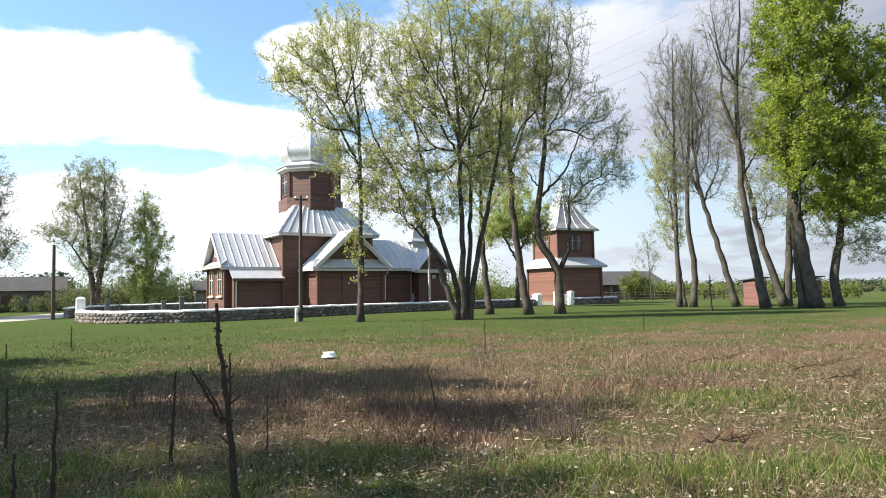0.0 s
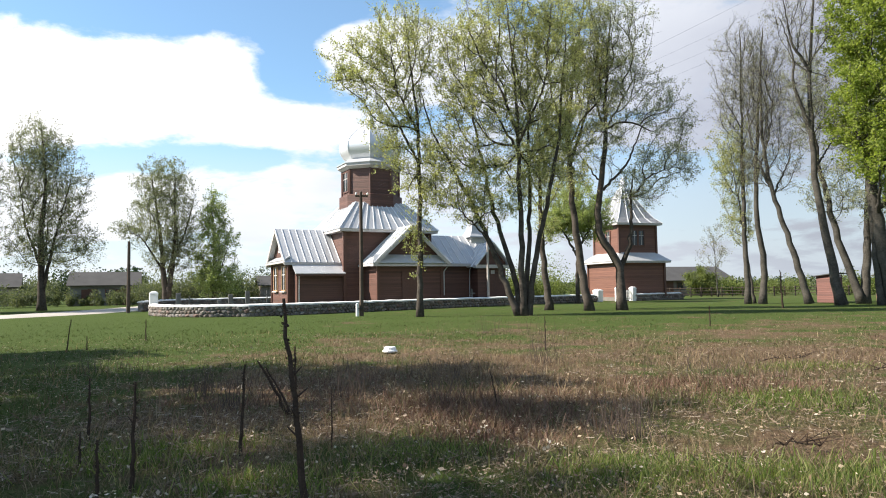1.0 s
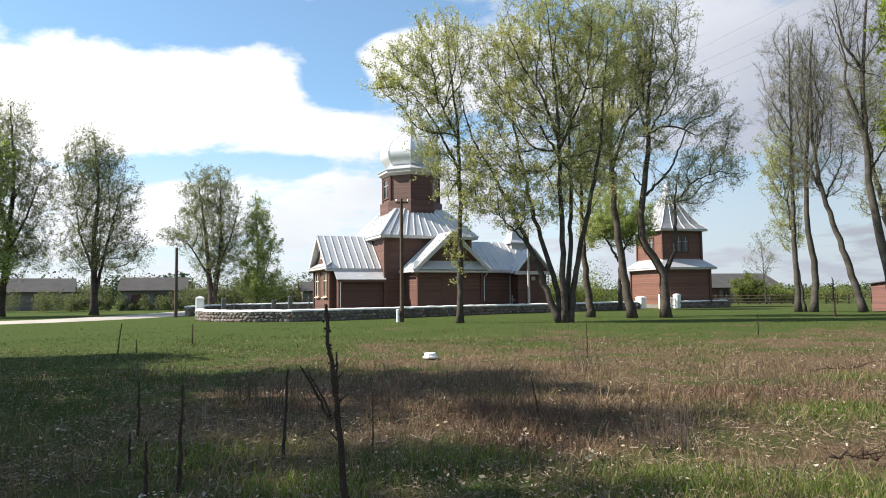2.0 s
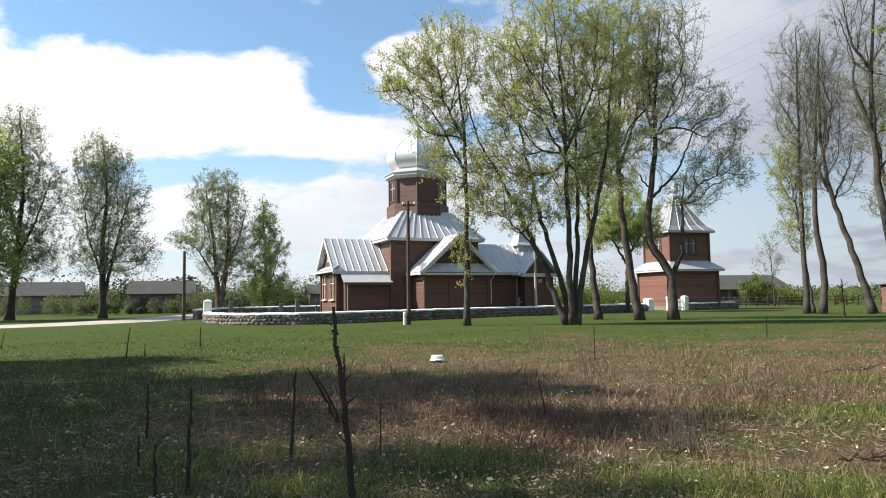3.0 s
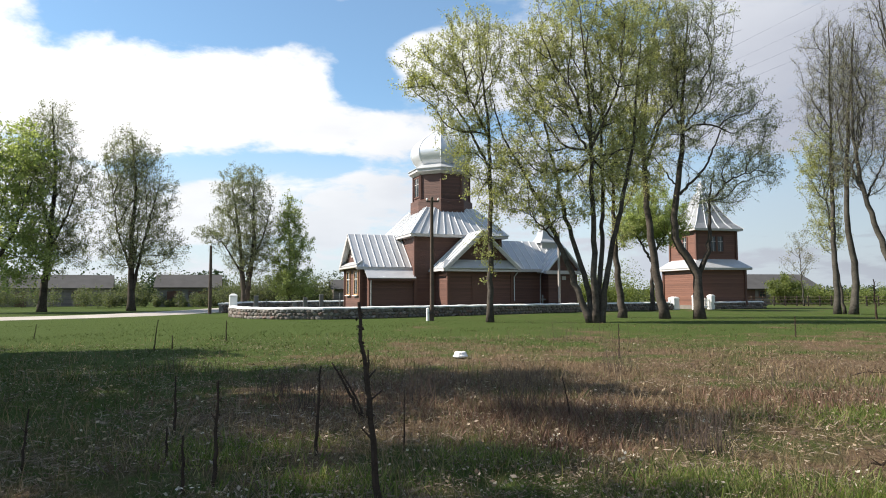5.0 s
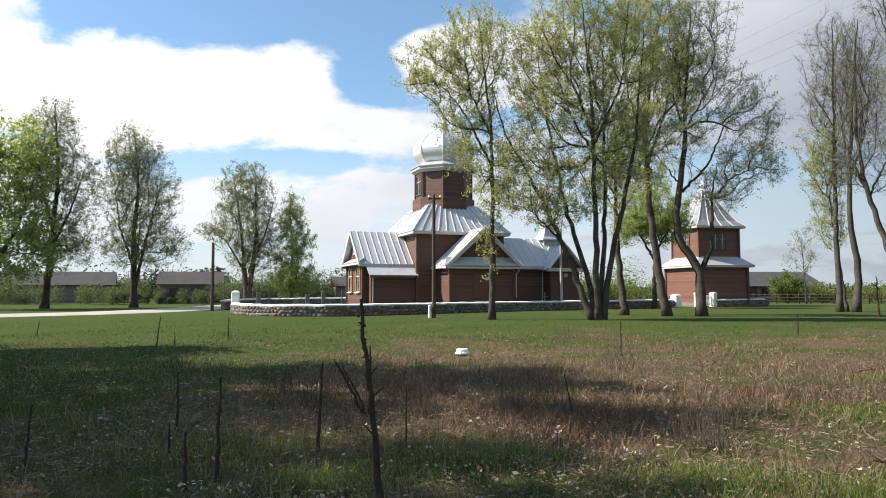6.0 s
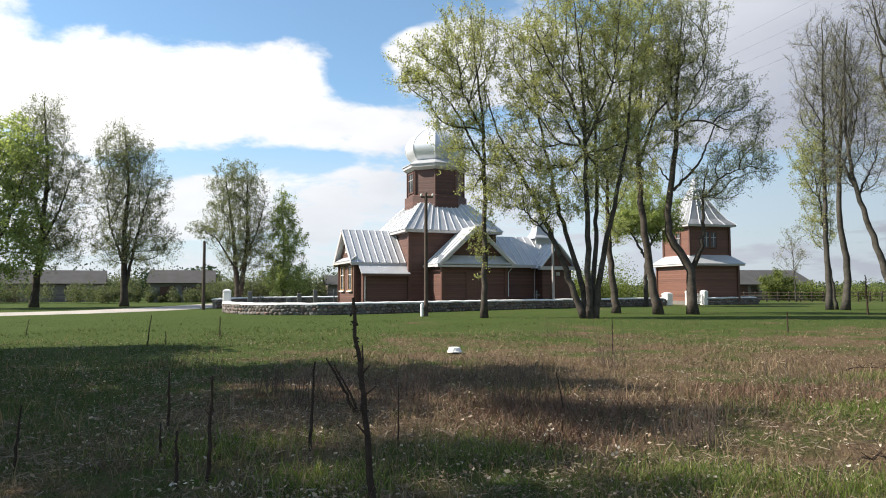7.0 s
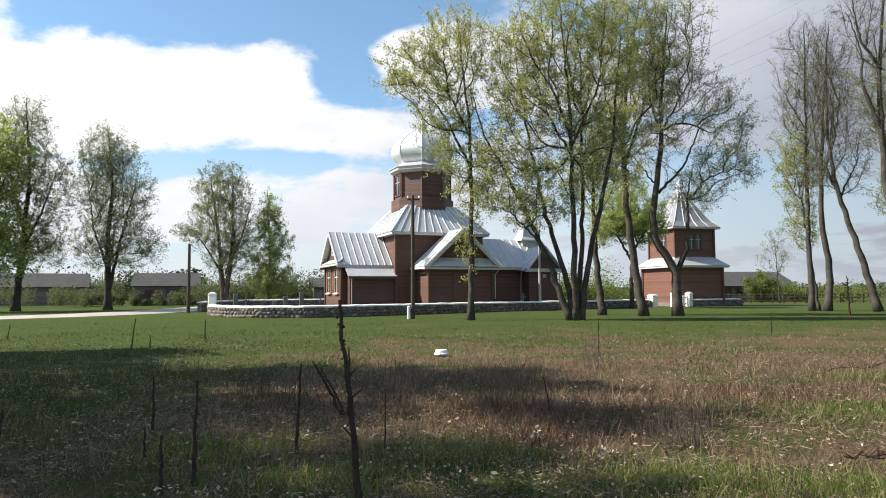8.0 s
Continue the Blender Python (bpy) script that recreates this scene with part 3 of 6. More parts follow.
def window_at(parent, centre, w, h, out, frame_mat, sash_mat, bars=1, sill=True, scale=1.0):
    """A wooden window, set on a wall: casing, glass, glazing bars and sill. out: the wall's outward direction in the plan."""
    o = Vector((*out, 0)).normalized()
    m = Matrix.Translation(centre) @ Matrix(((-o.y, o.x, 0, 0), (o.x, o.y, 0, 0), (0, 0, 1, 0), (0, 0, 0, 1)))

    def put(name, bm, mat, under, label=""):
        bm.transform(Matrix.Scale(scale, 4) @ m)
        return part(name, bm, mat, under, label)
    t = 0.11
    fr = bmesh.new()
    box(-w / 2 - t, -w / 2, -0.02, 0.06, -h / 2 - t, h / 2 + t, fr)
    box(w / 2, w / 2 + t, -0.02, 0.06, -h / 2 - t, h / 2 + t, fr)
    box(-w / 2, w / 2, -0.02, 0.06, h / 2, h / 2 + t, fr)
    box(-w / 2, w / 2, -0.02, 0.06, -h / 2 - t, -h / 2, fr)
    win = put("window", fr, frame_mat, parent)
    put("pane", box(-w / 2, w / 2, -0.02, 0.012, -h / 2, h / 2), GLASS, win)
    bars_bm = bmesh.new()
    for i in range(1, bars + 1):
        x = -w / 2 + w * i / (bars + 1)
        box(x - 0.025, x + 0.025, 0.0, 0.04, -h / 2, h / 2, bars_bm)
    box(-w / 2, w / 2, 0.0, 0.038, h / 6 - 0.022, h / 6 + 0.022, bars_bm)
    put("glazing_bar", bars_bm, sash_mat, win)
    if sill:
        put("sill", box(-w / 2 - 0.16, w / 2 + 0.16, 0.0, 0.16, -h / 2 - t - 0.05, -h / 2 - t + 0.02), WHITE, win, "white-painted sill")
    return win


def seams_on(roof, a, b, c, d, count, scale=K, mat=None, h=0.05, w=0.05):
    """Standing seams on a roof slope: from the eave line a-b up to the line c-d (a below c)."""
    a, b, c, d = (Vector(p) * scale for p in (a, b, c, d))
    n = (b - a).cross(c - a).normalized()
    if n.z < 0:
        n = -n
    for i in range(count + 1):
        f = i / count
        p, q = a.lerp(b, f), c.lerp(d, f)
        if (p - q).length < 0.15:
            continue
        u = (q - p).normalized()
        s = u.cross(n) * w / 2
        lift = n * h
        part("seam", solid([[p - s, p + s, p + s + lift, p - s + lift], [q - s, q + s, q + s + lift, q - s + lift]]), mat or TIN_SEAM, roof)


def gable_roof(parent, name, x0, x1, y0, y1, ze, zr, along, seams, over=0.4, side_seams=(True, True), fn=None):
    """Two tin slopes over the rectangle, ridge along 'x' or 'y'; fascia boards under the eaves."""
    put = fn or cpart
    if along == "x":
        ym = (y0 + y1) / 2
        sl = (zr - ze) / (ym - y0)
        zo = ze - over * sl
        quad = [((x0 - over, y0 - over, zo), (x1 + over, y0 - over, zo), (x0 - over, ym, zr), (x1 + over, ym, zr)),
                ((x0 - over, y1 + over, zo), (x1 + over, y1 + over, zo), (x0 - over, ym, zr), (x1 + over, ym, zr))]
    else:
        xm = (x0 + x1) / 2
        sl = (zr - ze) / (xm - x0)
        zo = ze - over * sl
        quad = [((x0 - over, y0 - over, zo), (x0 - over, y1, zo), (xm, y0 - over, zr), (xm, y1, zr)),
                ((x1 + over, y0 - over, zo), (x1 + over, y1, zo), (xm, y0 - over, zr), (xm, y1, zr))]
    made = []
    for (a, b, c, d), yes in zip(quad, side_seams):
        roof = put(name, slab([a, b, d, c], 0.07), TIN, parent)
        if yes:
            seams_on(roof, a, b, c, d, seams, K if fn is None else 1.0)
        made.append(roof)
    return made, zo, quad


def build_church():
    # main block under the dome
    W, E = 7.1, 6.05
    cpart("plinth", box(-0.06, W + 0.06, -0.06, W + 0.06, 0, 0.45), MORTAR)
    cpart("main_wall", box(0, W, 0, W, 0.4, E), SIDING)
    for x, y in ((0, 0), (W, 0), (0, W), (W, W)):
        cpart("corner_board", box(x - 0.03 - 0.09, x + 0.03 + 0.09, y - 0.12, y + 0.12, 0.45, E - 0.05), TRIM_BROWN)
    o, base, top = 0.5, E - 0.1, 8.25
    c, t = W / 2, 2.05
    cpart("eave_soffit", box(-o, W + o, -o, W + o, base - 0.2, base), TRIM_LIGHT, None, "pale painted eave boards")
    low = [(-o - 0.05, -o - 0.05, base), (W + o + 0.05, -o - 0.05, base), (W + o + 0.05, W + o + 0.05, base), (-o - 0.05, W + o + 0.05, base)]
    high = [(c - t, c - t, top), (c + t, c - t, top), (c + t, c + t, top), (c - t, c + t, top)]
    for i in range(4):
        a, b, cc, d = low[i], low[(i + 1) % 4], high[i], high[(i + 1) % 4]
        roof = cpart("hip_roof", slab([a, b, d, cc], 0.06), TIN)
        if i in (0, 3):
            seams_on(roof, a, b, cc, d, 12)
    for i in range(4):
        cpart("hip_ridge", tube_bm([low[i], high[i]], 0.05, 6), TIN_SEAM)
    # drum and dome: octagons with a side towards the front
    turn = math.pi / 8
    R = 1 / math.cos(turn)
    cpart("drum_base", solid([ngon(8, 2.36 * R, z, turn, c, c) for z in (7.5, 8.9)] + [ngon(8, 2.15 * R, 8.98, turn, c, c)]), SIDING)
    drum = cpart("drum", solid([ngon(8, 2.12 * R, z, turn, c, c) for z in (8.9, 11.2)]), SIDING)
    for k in range(8):
        a = turn + k * math.pi / 4
        x, y = c + 2.12 * R * math.cos(a), c + 2.12 * R * math.sin(a)
        cpart("drum_post", solid([ngon(6, 0.11, z, a, x, y) for z in (8.95, 11.1)]), TRIM_BROWN)
    for k in range(8):
        a = k * math.pi / 4
        out = (math.cos(a), math.sin(a))
        if k in (0, 4):
            window_at(drum, (c + 2.13 * out[0], c + 2.13 * out[1], 10.05), 1.05, 1.5, out, TRIM_BROWN, TRIM_LIGHT, 1, False, K)
    cpart("cornice", solid([ngon(8, r * R, z, turn, c, c) for r, z in ((2.2, 11.0), (2.34, 11.1), (2.5, 11.2), (2.5, 11.42))]), TRIM_LIGHT, None, "pale grey moulded cornice")
    cpart("cornice_roof", solid([ngon(8, r * R, z, turn, c, c) for r, z in ((2.58, 11.42), (2.58, 11.47), (1.9, 11.85))]), TIN)
    prof = [(1.84, 11.75), (2.0, 11.95), (2.2, 12.2), (2.36, 12.5), (2.42, 12.8), (2.40, 13.1), (2.28, 13.4), (2.08, 13.7), (1.8, 14.0), (1.45, 14.28), (1.1, 14.52), (0.8, 14.75), (0.55, 15.0), (0.36, 15.25), (0.22, 15.5), (0.13, 15.75), (0.07, 15.95)]
    pa = np.array(prof)
    at, fine = np.arange(len(pa)), np.linspace(0, len(pa) - 1, 90)
    pa = np.stack([np.interp(fine, at, pa[:, 0]), np.interp(fine, at, pa[:, 1])], 1)
    for _ in range(9):
        pa[1:-1] = (pa[:-2] + 2 * pa[1:-1] + pa[2:]) / 4
    prof = pa.tolist()
    cpart("onion_dome", solid([ngon(8, r * R * 0.96, z, turn, c, c) for r, z in prof]), DOME, None, "faceted silver-painted onion dome")
    for k in range(8):
        a = turn + k * math.pi / 4
        cpart("dome_rib", tube_bm([(c + r * R * 0.965 * math.cos(a), c + r * R * 0.965 * math.sin(a), z) for r, z in prof], 0.035, 5), TIN_SEAM)
    cpart("finial", solid([ngon(10, r, z, 0, c, c) for r, z in ((0.06, 15.9), (0.13, 16.0), (0.13, 16.08), (0.04, 16.18))]), DOME)
    cross = bmesh.new()
    box(c - 0.03, c + 0.03, c - 0.03, c + 0.03, 16.1, 16.9, cross)
    box(c - 0.25, c + 0.25, c - 0.025, c + 0.025, 16.55, 16.61, cross)
    cpart("cross", cross, STEEL)

    # the low wing on the sunny end, with its lean-to
    cpart("wing_plinth", box(-3.95, 0, 1.05, 6.05, 0, 0.45), MORTAR)
    wing = cpart("wing_wall", box(-3.9, 0, 1.1, 6.0, 0.4, 3.8), SIDING)
    cpart("gable_wall", solid([[(-3.88, 1.1, 3.75), (-3.88, 6.0, 3.75), (-3.88, 3.55, 6.0)], [(-3.7, 1.1, 3.75), (-3.7, 6.0, 3.75), (-3.7, 3.55, 6.0)]]), SIDING)
    roofs, zo, q = gable_roof(None, "wing_roof", -3.9, -0.5, 1.1, 6.0, 3.85, 6.12, "x", 8, 0.42)
    for side in (-1, 1):
        y = 3.55 + side * 2.87
        cpart("verge_board", slab([(-4.34, y, zo - 0.02), (-4.34, 3.55, 6.1), (-4.27, 3.55, 6.1), (-4.27, y, zo - 0.02)], 0.2), TRIM_LIGHT)
        cpart("fascia", box(-4.3, 0, y - 0.03, y + 0.03, zo - 0.2, zo - 0.02), TRIM_LIGHT)
    cpart("pent_roof", slab([(-4.36, 0.75, 3.62), (-4.36, 6.35, 3.62), (-3.86, 6.2, 3.95), (-3.86, 0.9, 3.95)], 0.1), TIN, None, "small tin skirt roof under the gable")
    cpart("pent_fascia", box(-4.36, -3.9, 0.8, 6.3, 3.42, 3.54), TRIM_LIGHT)
    window_at(wing, (-3.9, 3.55, 4.75), 0.5, 0.7, (-1, 0), TRIM_LIGHT, TRIM_LIGHT, 1, False, K)
    for y in (2.35, 4.75):
        w = window_at(wing, (-3.92, y, 2.3), 1.0, 1.7, (-1, 0), BOARD_OCHRE, WHITE, 1, True, K)
    for y in (1.1, 6.0):
        cpart("corner_board", box(-4.0, -3.8, y - 0.1, y + 0.1, 0.45, 3.5), TRIM_BROWN)
    lean = cpart("lean_to_wall", solid([[(x, 0.12, 0), (x, 1.15, 0), (x, 1.15, 3.3), (x, 0.12, 2.66)] for x in (-3.5, 0.0)]), SIDING)
    cpart("lean_to_roof", slab([(-3.75, -0.28, 2.62), (0.0, -0.28, 2.62), (0.0, 1.1, 3.58), (-3.75, 1.1, 3.58)], 0.07), TIN)
    cpart("lean_to_fascia", box(-3.72, 0.0, -0.28, -0.22, 2.42, 2.56), TRIM_BROWN)
    cpart("corner_board", box(-3.56, -3.4, 0.08, 0.2, 0.0, 2.6), TRIM_BROWN)
    cpart("downpipe", tube_bm([(-3.45, -0.15, 2.5), (-3.42, 0.0, 2.2), (-3.42, 0.02, 0.1)], 0.035, 8), TIN)

    # the porch with its big gable
    xa, xb, yf = 1.62, 6.78, -2.6
    xm = (xa + xb) / 2
    cpart("porch_plinth", box(xa - 0.06, xb + 0.06, yf - 0.06, 0, 0, 0.45), MORTAR)
    cpart("porch_wall", box(xa, xb, yf, 0.1, 0.4, 3.7), SIDING)
    roofs, zo, q = gable_roof(None, "porch_roof", xa, xb, yf, 0.35, 3.75, 6.12, "y", 5, 0.5)
    cpart("porch_gable", solid([[(xa + 0.03, y, 3.7), (xb - 0.03, y, 3.7), (xm, y, 6.0)] for y in (yf + 0.02, yf + 0.2)]), SIDING)
    cpart("porch_skirt", slab([(xa - 0.62, yf - 0.56, 3.3), (xb + 0.62, yf - 0.56, 3.3), (xb + 0.28, yf, 3.92), (xa - 0.28, yf, 3.92)], 0.1), TIN, None, "tin skirt roof across the gable")
    cpart("porch_fascia", box(xa - 0.58, xb + 0.58, yf - 0.52, yf, 3.06, 3.2), TRIM_LIGHT)
    for side in (-1, 1):
        x = xm + side * (xb - xm + 0.52)
        cpart("verge_board", slab([(x, yf - 0.56, zo - 0.03), (xm, yf - 0.56, 6.06), (xm, yf - 0.48, 6.06), (x, yf - 0.48, zo - 0.03)], 0.22), TRIM_LIGHT)
        cpart("fascia", box(x - 0.03, x + 0.03, yf - 0.5, 0.0, zo - 0.2, zo - 0.04), TRIM_LIGHT)
    for x in (xa, xb):
        cpart("corner_board", box(x - 0.12, x + 0.12, yf - 0.1, yf + 0.1, 0.45, 3.3), TRIM_BROWN)
    cpart("porch_door", box(xm - 0.72, xm + 0.73, yf - 0.07, yf + 0.02, 0.4, 2.75), TRIM_BROWN, None, "dark brown boarded double door")
    cpart("downpipe", tube_bm([(xb + 0.28, yf - 0.4, 3.0), (xb + 0.13, yf - 0.15, 2.7), (xb + 0.13, yf - 0.15, 0.9)], 0.035, 8), TIN)

    # the long wing and the end porch
    cpart("nave_plinth", box(7.1, 14.65, 1.05, 6.05, 0, 0.45), MORTAR)
    nave = cpart("nave_wall", box(7.1, 14.6, 1.1, 6.0, 0.4, 3.75), SIDING)
    gable_roof(None, "nave_roof", 7.5, 14.5, 1.1, 6.0, 3.8, 5.95, "x", 12, 0.42)
    cpart("fascia", box(7.1, 14.8, 0.66, 0.72, 3.2, 3.42), TRIM_LIGHT)
    cpart("nave_gable", solid([[(14.45, 1.1, 3.7), (14.45, 6.0, 3.7), (14.45, 3.55, 5.85)], [(14.6, 1.1, 3.7), (14.6, 6.0, 3.7), (14.6, 3.55, 5.85)]]), SIDING)
    endp = cpart("end_porch_wall", box(11.5, 14.25, 0.0, 1.15, 0.0, 3.6), SIDING)
    gable_roof(None, "end_porch_roof", 11.5, 14.25, 0.0, 2.6, 3.6, 5.15, "y", 4, 0.4)
    cpart("end_porch_gable", solid([[(11.55, 0.02, 3.5), (14.2, 0.02, 3.5), (12.87, 0.02, 5.05)], [(11.55, 0.15, 3.5), (14.2, 0.15, 3.5), (12.87, 0.15, 5.05)]]), SIDING)
    cpart("end_porch_fascia", box(11.1, 14.65, -0.42, 0.0, 3.02, 3.3), TRIM_LIGHT)
    cpart("end_porch_door", box(12.3, 13.5, -0.06, 0.02, 0.1, 2.4), TRIM_BROWN, None, "red-brown boarded door")
    cpart("door_sign", box(12.75, 13.1, -0.09, -0.05, 2.55, 2.85), TRIM_LIGHT)
    cpart("downpipe", tube_bm([(11.3, 0.7, 3.2), (11.3, 0.95, 2.9), (11.3, 1.0, 0.3)], 0.035, 8), TIN)
    cpart("downpipe", tube_bm([(14.4, -0.2, 3.1), (14.4, -0.05, 2.8), (14.4, -0.05, 0.3)], 0.035, 8), TIN)
    # ridge turret with a tapering spire
    x, y = 13.3, 3.55
    cpart("turret_base", solid([ngon(4, 0.95, z, math.pi / 4, x, y) for z in (5.0, 5.9)]), TIN)
    cpart("turret_skirt", solid([ngon(4, r, z, math.pi / 4, x, y) for r, z in ((1.32, 5.82), (1.28, 5.92), (0.95, 6.15), (0.72, 6.5), (0.56, 7.0))]), TIN)
    cpart("turret_lantern", solid([ngon(8, r, z, math.pi / 8, x, y) for r, z in ((0.55, 6.9), (0.42, 8.1), (0.5, 8.2), (0.5, 8.3))]), TIN)
    cpart("turret_cap", solid([ngon(8, r, z, math.pi / 8, x, y) for r, z in ((0.36, 8.3), (0.5, 8.6), (0.42, 8.9), (0.2, 9.2), (0.06, 9.6), (0.03, 10.0))]), DOME)


def tube_bm(points, radius, sides):
    v, f = tubes([(np.array([tuple(p) for p in points], float), np.full(len(points), radius))], sides)
    bm = bmesh.new()
    vs = [bm.verts.new(p) for p in v]
    for face in f:
        bm.faces.new([vs[i] for i in face])
    return bm


build_church()


# ---- the bell tower ----
def build_bell_tower():
    ob = thing("bell_tower", "two-storey brown wooden bell tower with tin skirt and tent roof", "bell tower", pose(27.1, 70.0, 0, 0, 0, 14.0))
    a, b = 2.85, 2.32
    part("plinth", box(-a - 0.06, a + 0.06, -a - 0.06, a + 0.06, 0, 0.4), MORTAR, ob)
    part("lower_wall", box(-a, a, -a, a, 0.35, 4.2), SIDING_LOG, ob)
    for x in (-a, a):
        for y in (-a, a):
            part("corner_board", box(x - 0.12, x + 0.12, y - 0.12, y + 0.12, 0.4, 4.1), TRIM_BROWN, ob)
    part("skirt_eave", box(-a - 0.5, a + 0.5, -a - 0.5, a + 0.5, 3.95, 4.15), TRIM_LIGHT, ob)
    lo = [(-a - 0.55, -a - 0.55, 4.15), (a + 0.55, -a - 0.55, 4.15), (a + 0.55, a + 0.55, 4.15), (-a - 0.55, a + 0.55, 4.15)]
    hi = [(-b, -b, 5.05), (b, -b, 5.05), (b, b, 5.05), (-b, b, 5.05)]
    for i in range(4):
        r = part("skirt_roof", slab([lo[i], lo[(i + 1) % 4], hi[(i + 1) % 4], hi[i]], 0.06), TIN, ob)
    up = part("upper_wall", box(-b, b, -b, b, 4.6, 8.1), SIDING_LOG, ob)
    for x in (-b, b):
        for y in (-b, b):
            part("corner_board", box(x - 0.11, x + 0.11, y - 0.11, y + 0.11, 4.9, 8.0), TRIM_BROWN, ob)
    for out in ((0, -1), (-1, 0), (1, 0), (0, 1)):
        for s in (-0.42, 0.42):
            c = (out[0] * (b + 0.02) + s * out[1], out[1] * (b + 0.02) - s * out[0], 6.6)
            window_at(up, c, 0.62, 1.5, out, TRIM_BROWN, TRIM_LIGHT, 1, False)
    part("eave", box(-b - 0.5, b + 0.5, -b - 0.5, b + 0.5, 7.95, 8.15), TRIM_LIGHT, ob)
    prof = [(b + 0.55, 8.15), (b - 0.1, 8.75), (1.75, 9.5), (1.2, 10.5), (0.75, 11.4), (0.45, 12.1)]
    for k in range(4):
        rows = [[Vector((r * math.cos(math.pi / 4 + k * math.pi / 2) * math.sqrt(2), r * math.sin(math.pi / 4 + k * math.pi / 2) * math.sqrt(2), z)),
                 Vector((r * math.cos(math.pi / 4 + (k + 1) * math.pi / 2) * math.sqrt(2), r * math.sin(math.pi / 4 + (k + 1) * math.pi / 2) * math.sqrt(2), z))] for r, z in prof]
        bm = bmesh.new()
        vs = [[bm.verts.new(p) for p in row] for row in rows]
        for p, q in zip(vs, vs[1:]):
            bm.faces.new((p[0], p[1], q[1], q[0]))
        bmesh.ops.solidify(bm, geom=bm.faces[:], thickness=0.05)
        roof = part("tent_roof", bm, TIN, ob)
        for f in (0.0, 0.25, 0.5, 0.75):
            part("seam", tube_bm([r[0].lerp(r[1], f) for r in rows], 0.035, 4), TIN_SEAM, roof)
    part("cap", solid([ngon(8, r, z, math.pi / 8) for r, z in ((0.62, 12.0), (0.62, 12.1), (0.35, 12.3), (0.5, 12.6), (0.3, 13.0), (0.06, 13.5))]), DOME, ob)


build_bell_tower()


# ---- churchyard wall of field stones ----
WALL = [(-16.2, 51.2), (-15.2, 47.6), (-13.2, 44.4), (-10.6, 42.6), (-7.4, 42.3), (-3.9, 44.6), (0.6, 48.6), (5.0, 52.6), (12.6, 58.6), (19.4, 63.4), (21.9, 64.9)]
WALL_H = 0.74


def along(points, step):
    p = [Vector(q) for q in points]
    p = [Vector((*q, 0)) if len(q) == 2 else q for q in p]
    line = curve_through([tuple(q) for q in p], 160, np.random.default_rng(1), 0.0)
    out, carry, run = [], 0.0, 0.0
    for a, b in zip(line, line[1:]):
        d = np.linalg.norm(b - a)
        while carry <= run + d:
            f = (carry - run) / d
            out.append((a + (b - a) * f, (b - a) / d))
            carry += step
        run += d
    return out


def stone_mesh(seed):
    rng = np.random.default_rng(seed)
    bm = bmesh.new()
    bmesh.ops.create_icosphere(bm, subdivisions=1, radius=1.0)
    for v in bm.verts:
        v.co = Vector([math.copysign(abs(c) ** 0.75, c) for c in v.co]) * float(0.85 + 0.3 * rng.random())
    data = bpy.data.meshes.new("stone")
    bm.to_mesh(data)
    bm.free()
    data.materials.append(STONE)
    return data


def build_wall(points, name, stones_from, stones_to, seed, height=WALL_H):
    rng = np.random.default_rng(seed)
    wall = thing(name, "low field-stone churchyard wall with a whitewashed coping", "wall")
    tagged(wall, kind="structure")
    st = along(points, 0.5)
    core, cap = [], []
    for p, d in st:
        n = np.array([d[1], -d[0], 0])
        jig = rng.normal() * 0.012
        core.append([tuple(p + n * k + np.array([0, 0, z])) for k, z in ((0.17, 0), (0.17, height - 0.08), (-0.17, height - 0.08), (-0.17, 0))])
        cap.append([tuple(p + n * k + np.array([0, 0, z + jig])) for k, z in ((0.27, height - 0.09), (0.25, height), (0.0, height + 0.05), (-0.25, height), (-0.27, height - 0.09))])
    part("core", solid(core), MORTAR, wall)
    part("coping", solid(cap), WHITE, wall, "whitewashed mortar coping")
    meshes = [stone_mesh(seed * 10 + i) for i in range(6)]
    joined_v, joined_f, at, made = [], [], 0, 0
    rows = 3
    rh = (height - 0.1) / rows
    for r in range(rows):
        for i, (p, d) in enumerate(along(points, 0.33)):
            n = np.array([d[1], -d[0], 0])
            q = p + d * (0.13 * (r % 2) + rng.normal() * 0.03) + n * 0.17 + np.array([0, 0, rh * (r + 0.5) + rng.normal() * 0.02])
            m = Matrix.Translation(Vector(q)) @ Matrix(((d[0], n[0], 0, 0), (d[1], n[1], 0, 0), (0, 0, 1, 0), (0, 0, 0, 1))) @ pose(0, 0, 0, *(rng.random(3) * 40 - 20)) @ Matrix.Diagonal((0.185 * (0.75 + rng.random() * 0.5), 0.12, rh * 0.56 * (0.85 + rng.random() * 0.35), 1))
            data = meshes[int(rng.integers(6))]
            if stones_from <= i < stones_to and made < 300:
                piece("stone", data, wall, m)
                made += 1
            else:
                for v in data.vertices:
                    joined_v.append(tuple(m @ v.co))
                joined_f += [tuple(at + k for k in poly.vertices) for poly in data.polygons]
                at += len(data.vertices)
    if joined_v:
        tagged(raw("stones", joined_v, joined_f, STONE, wall), kind="stuff")
    return wall


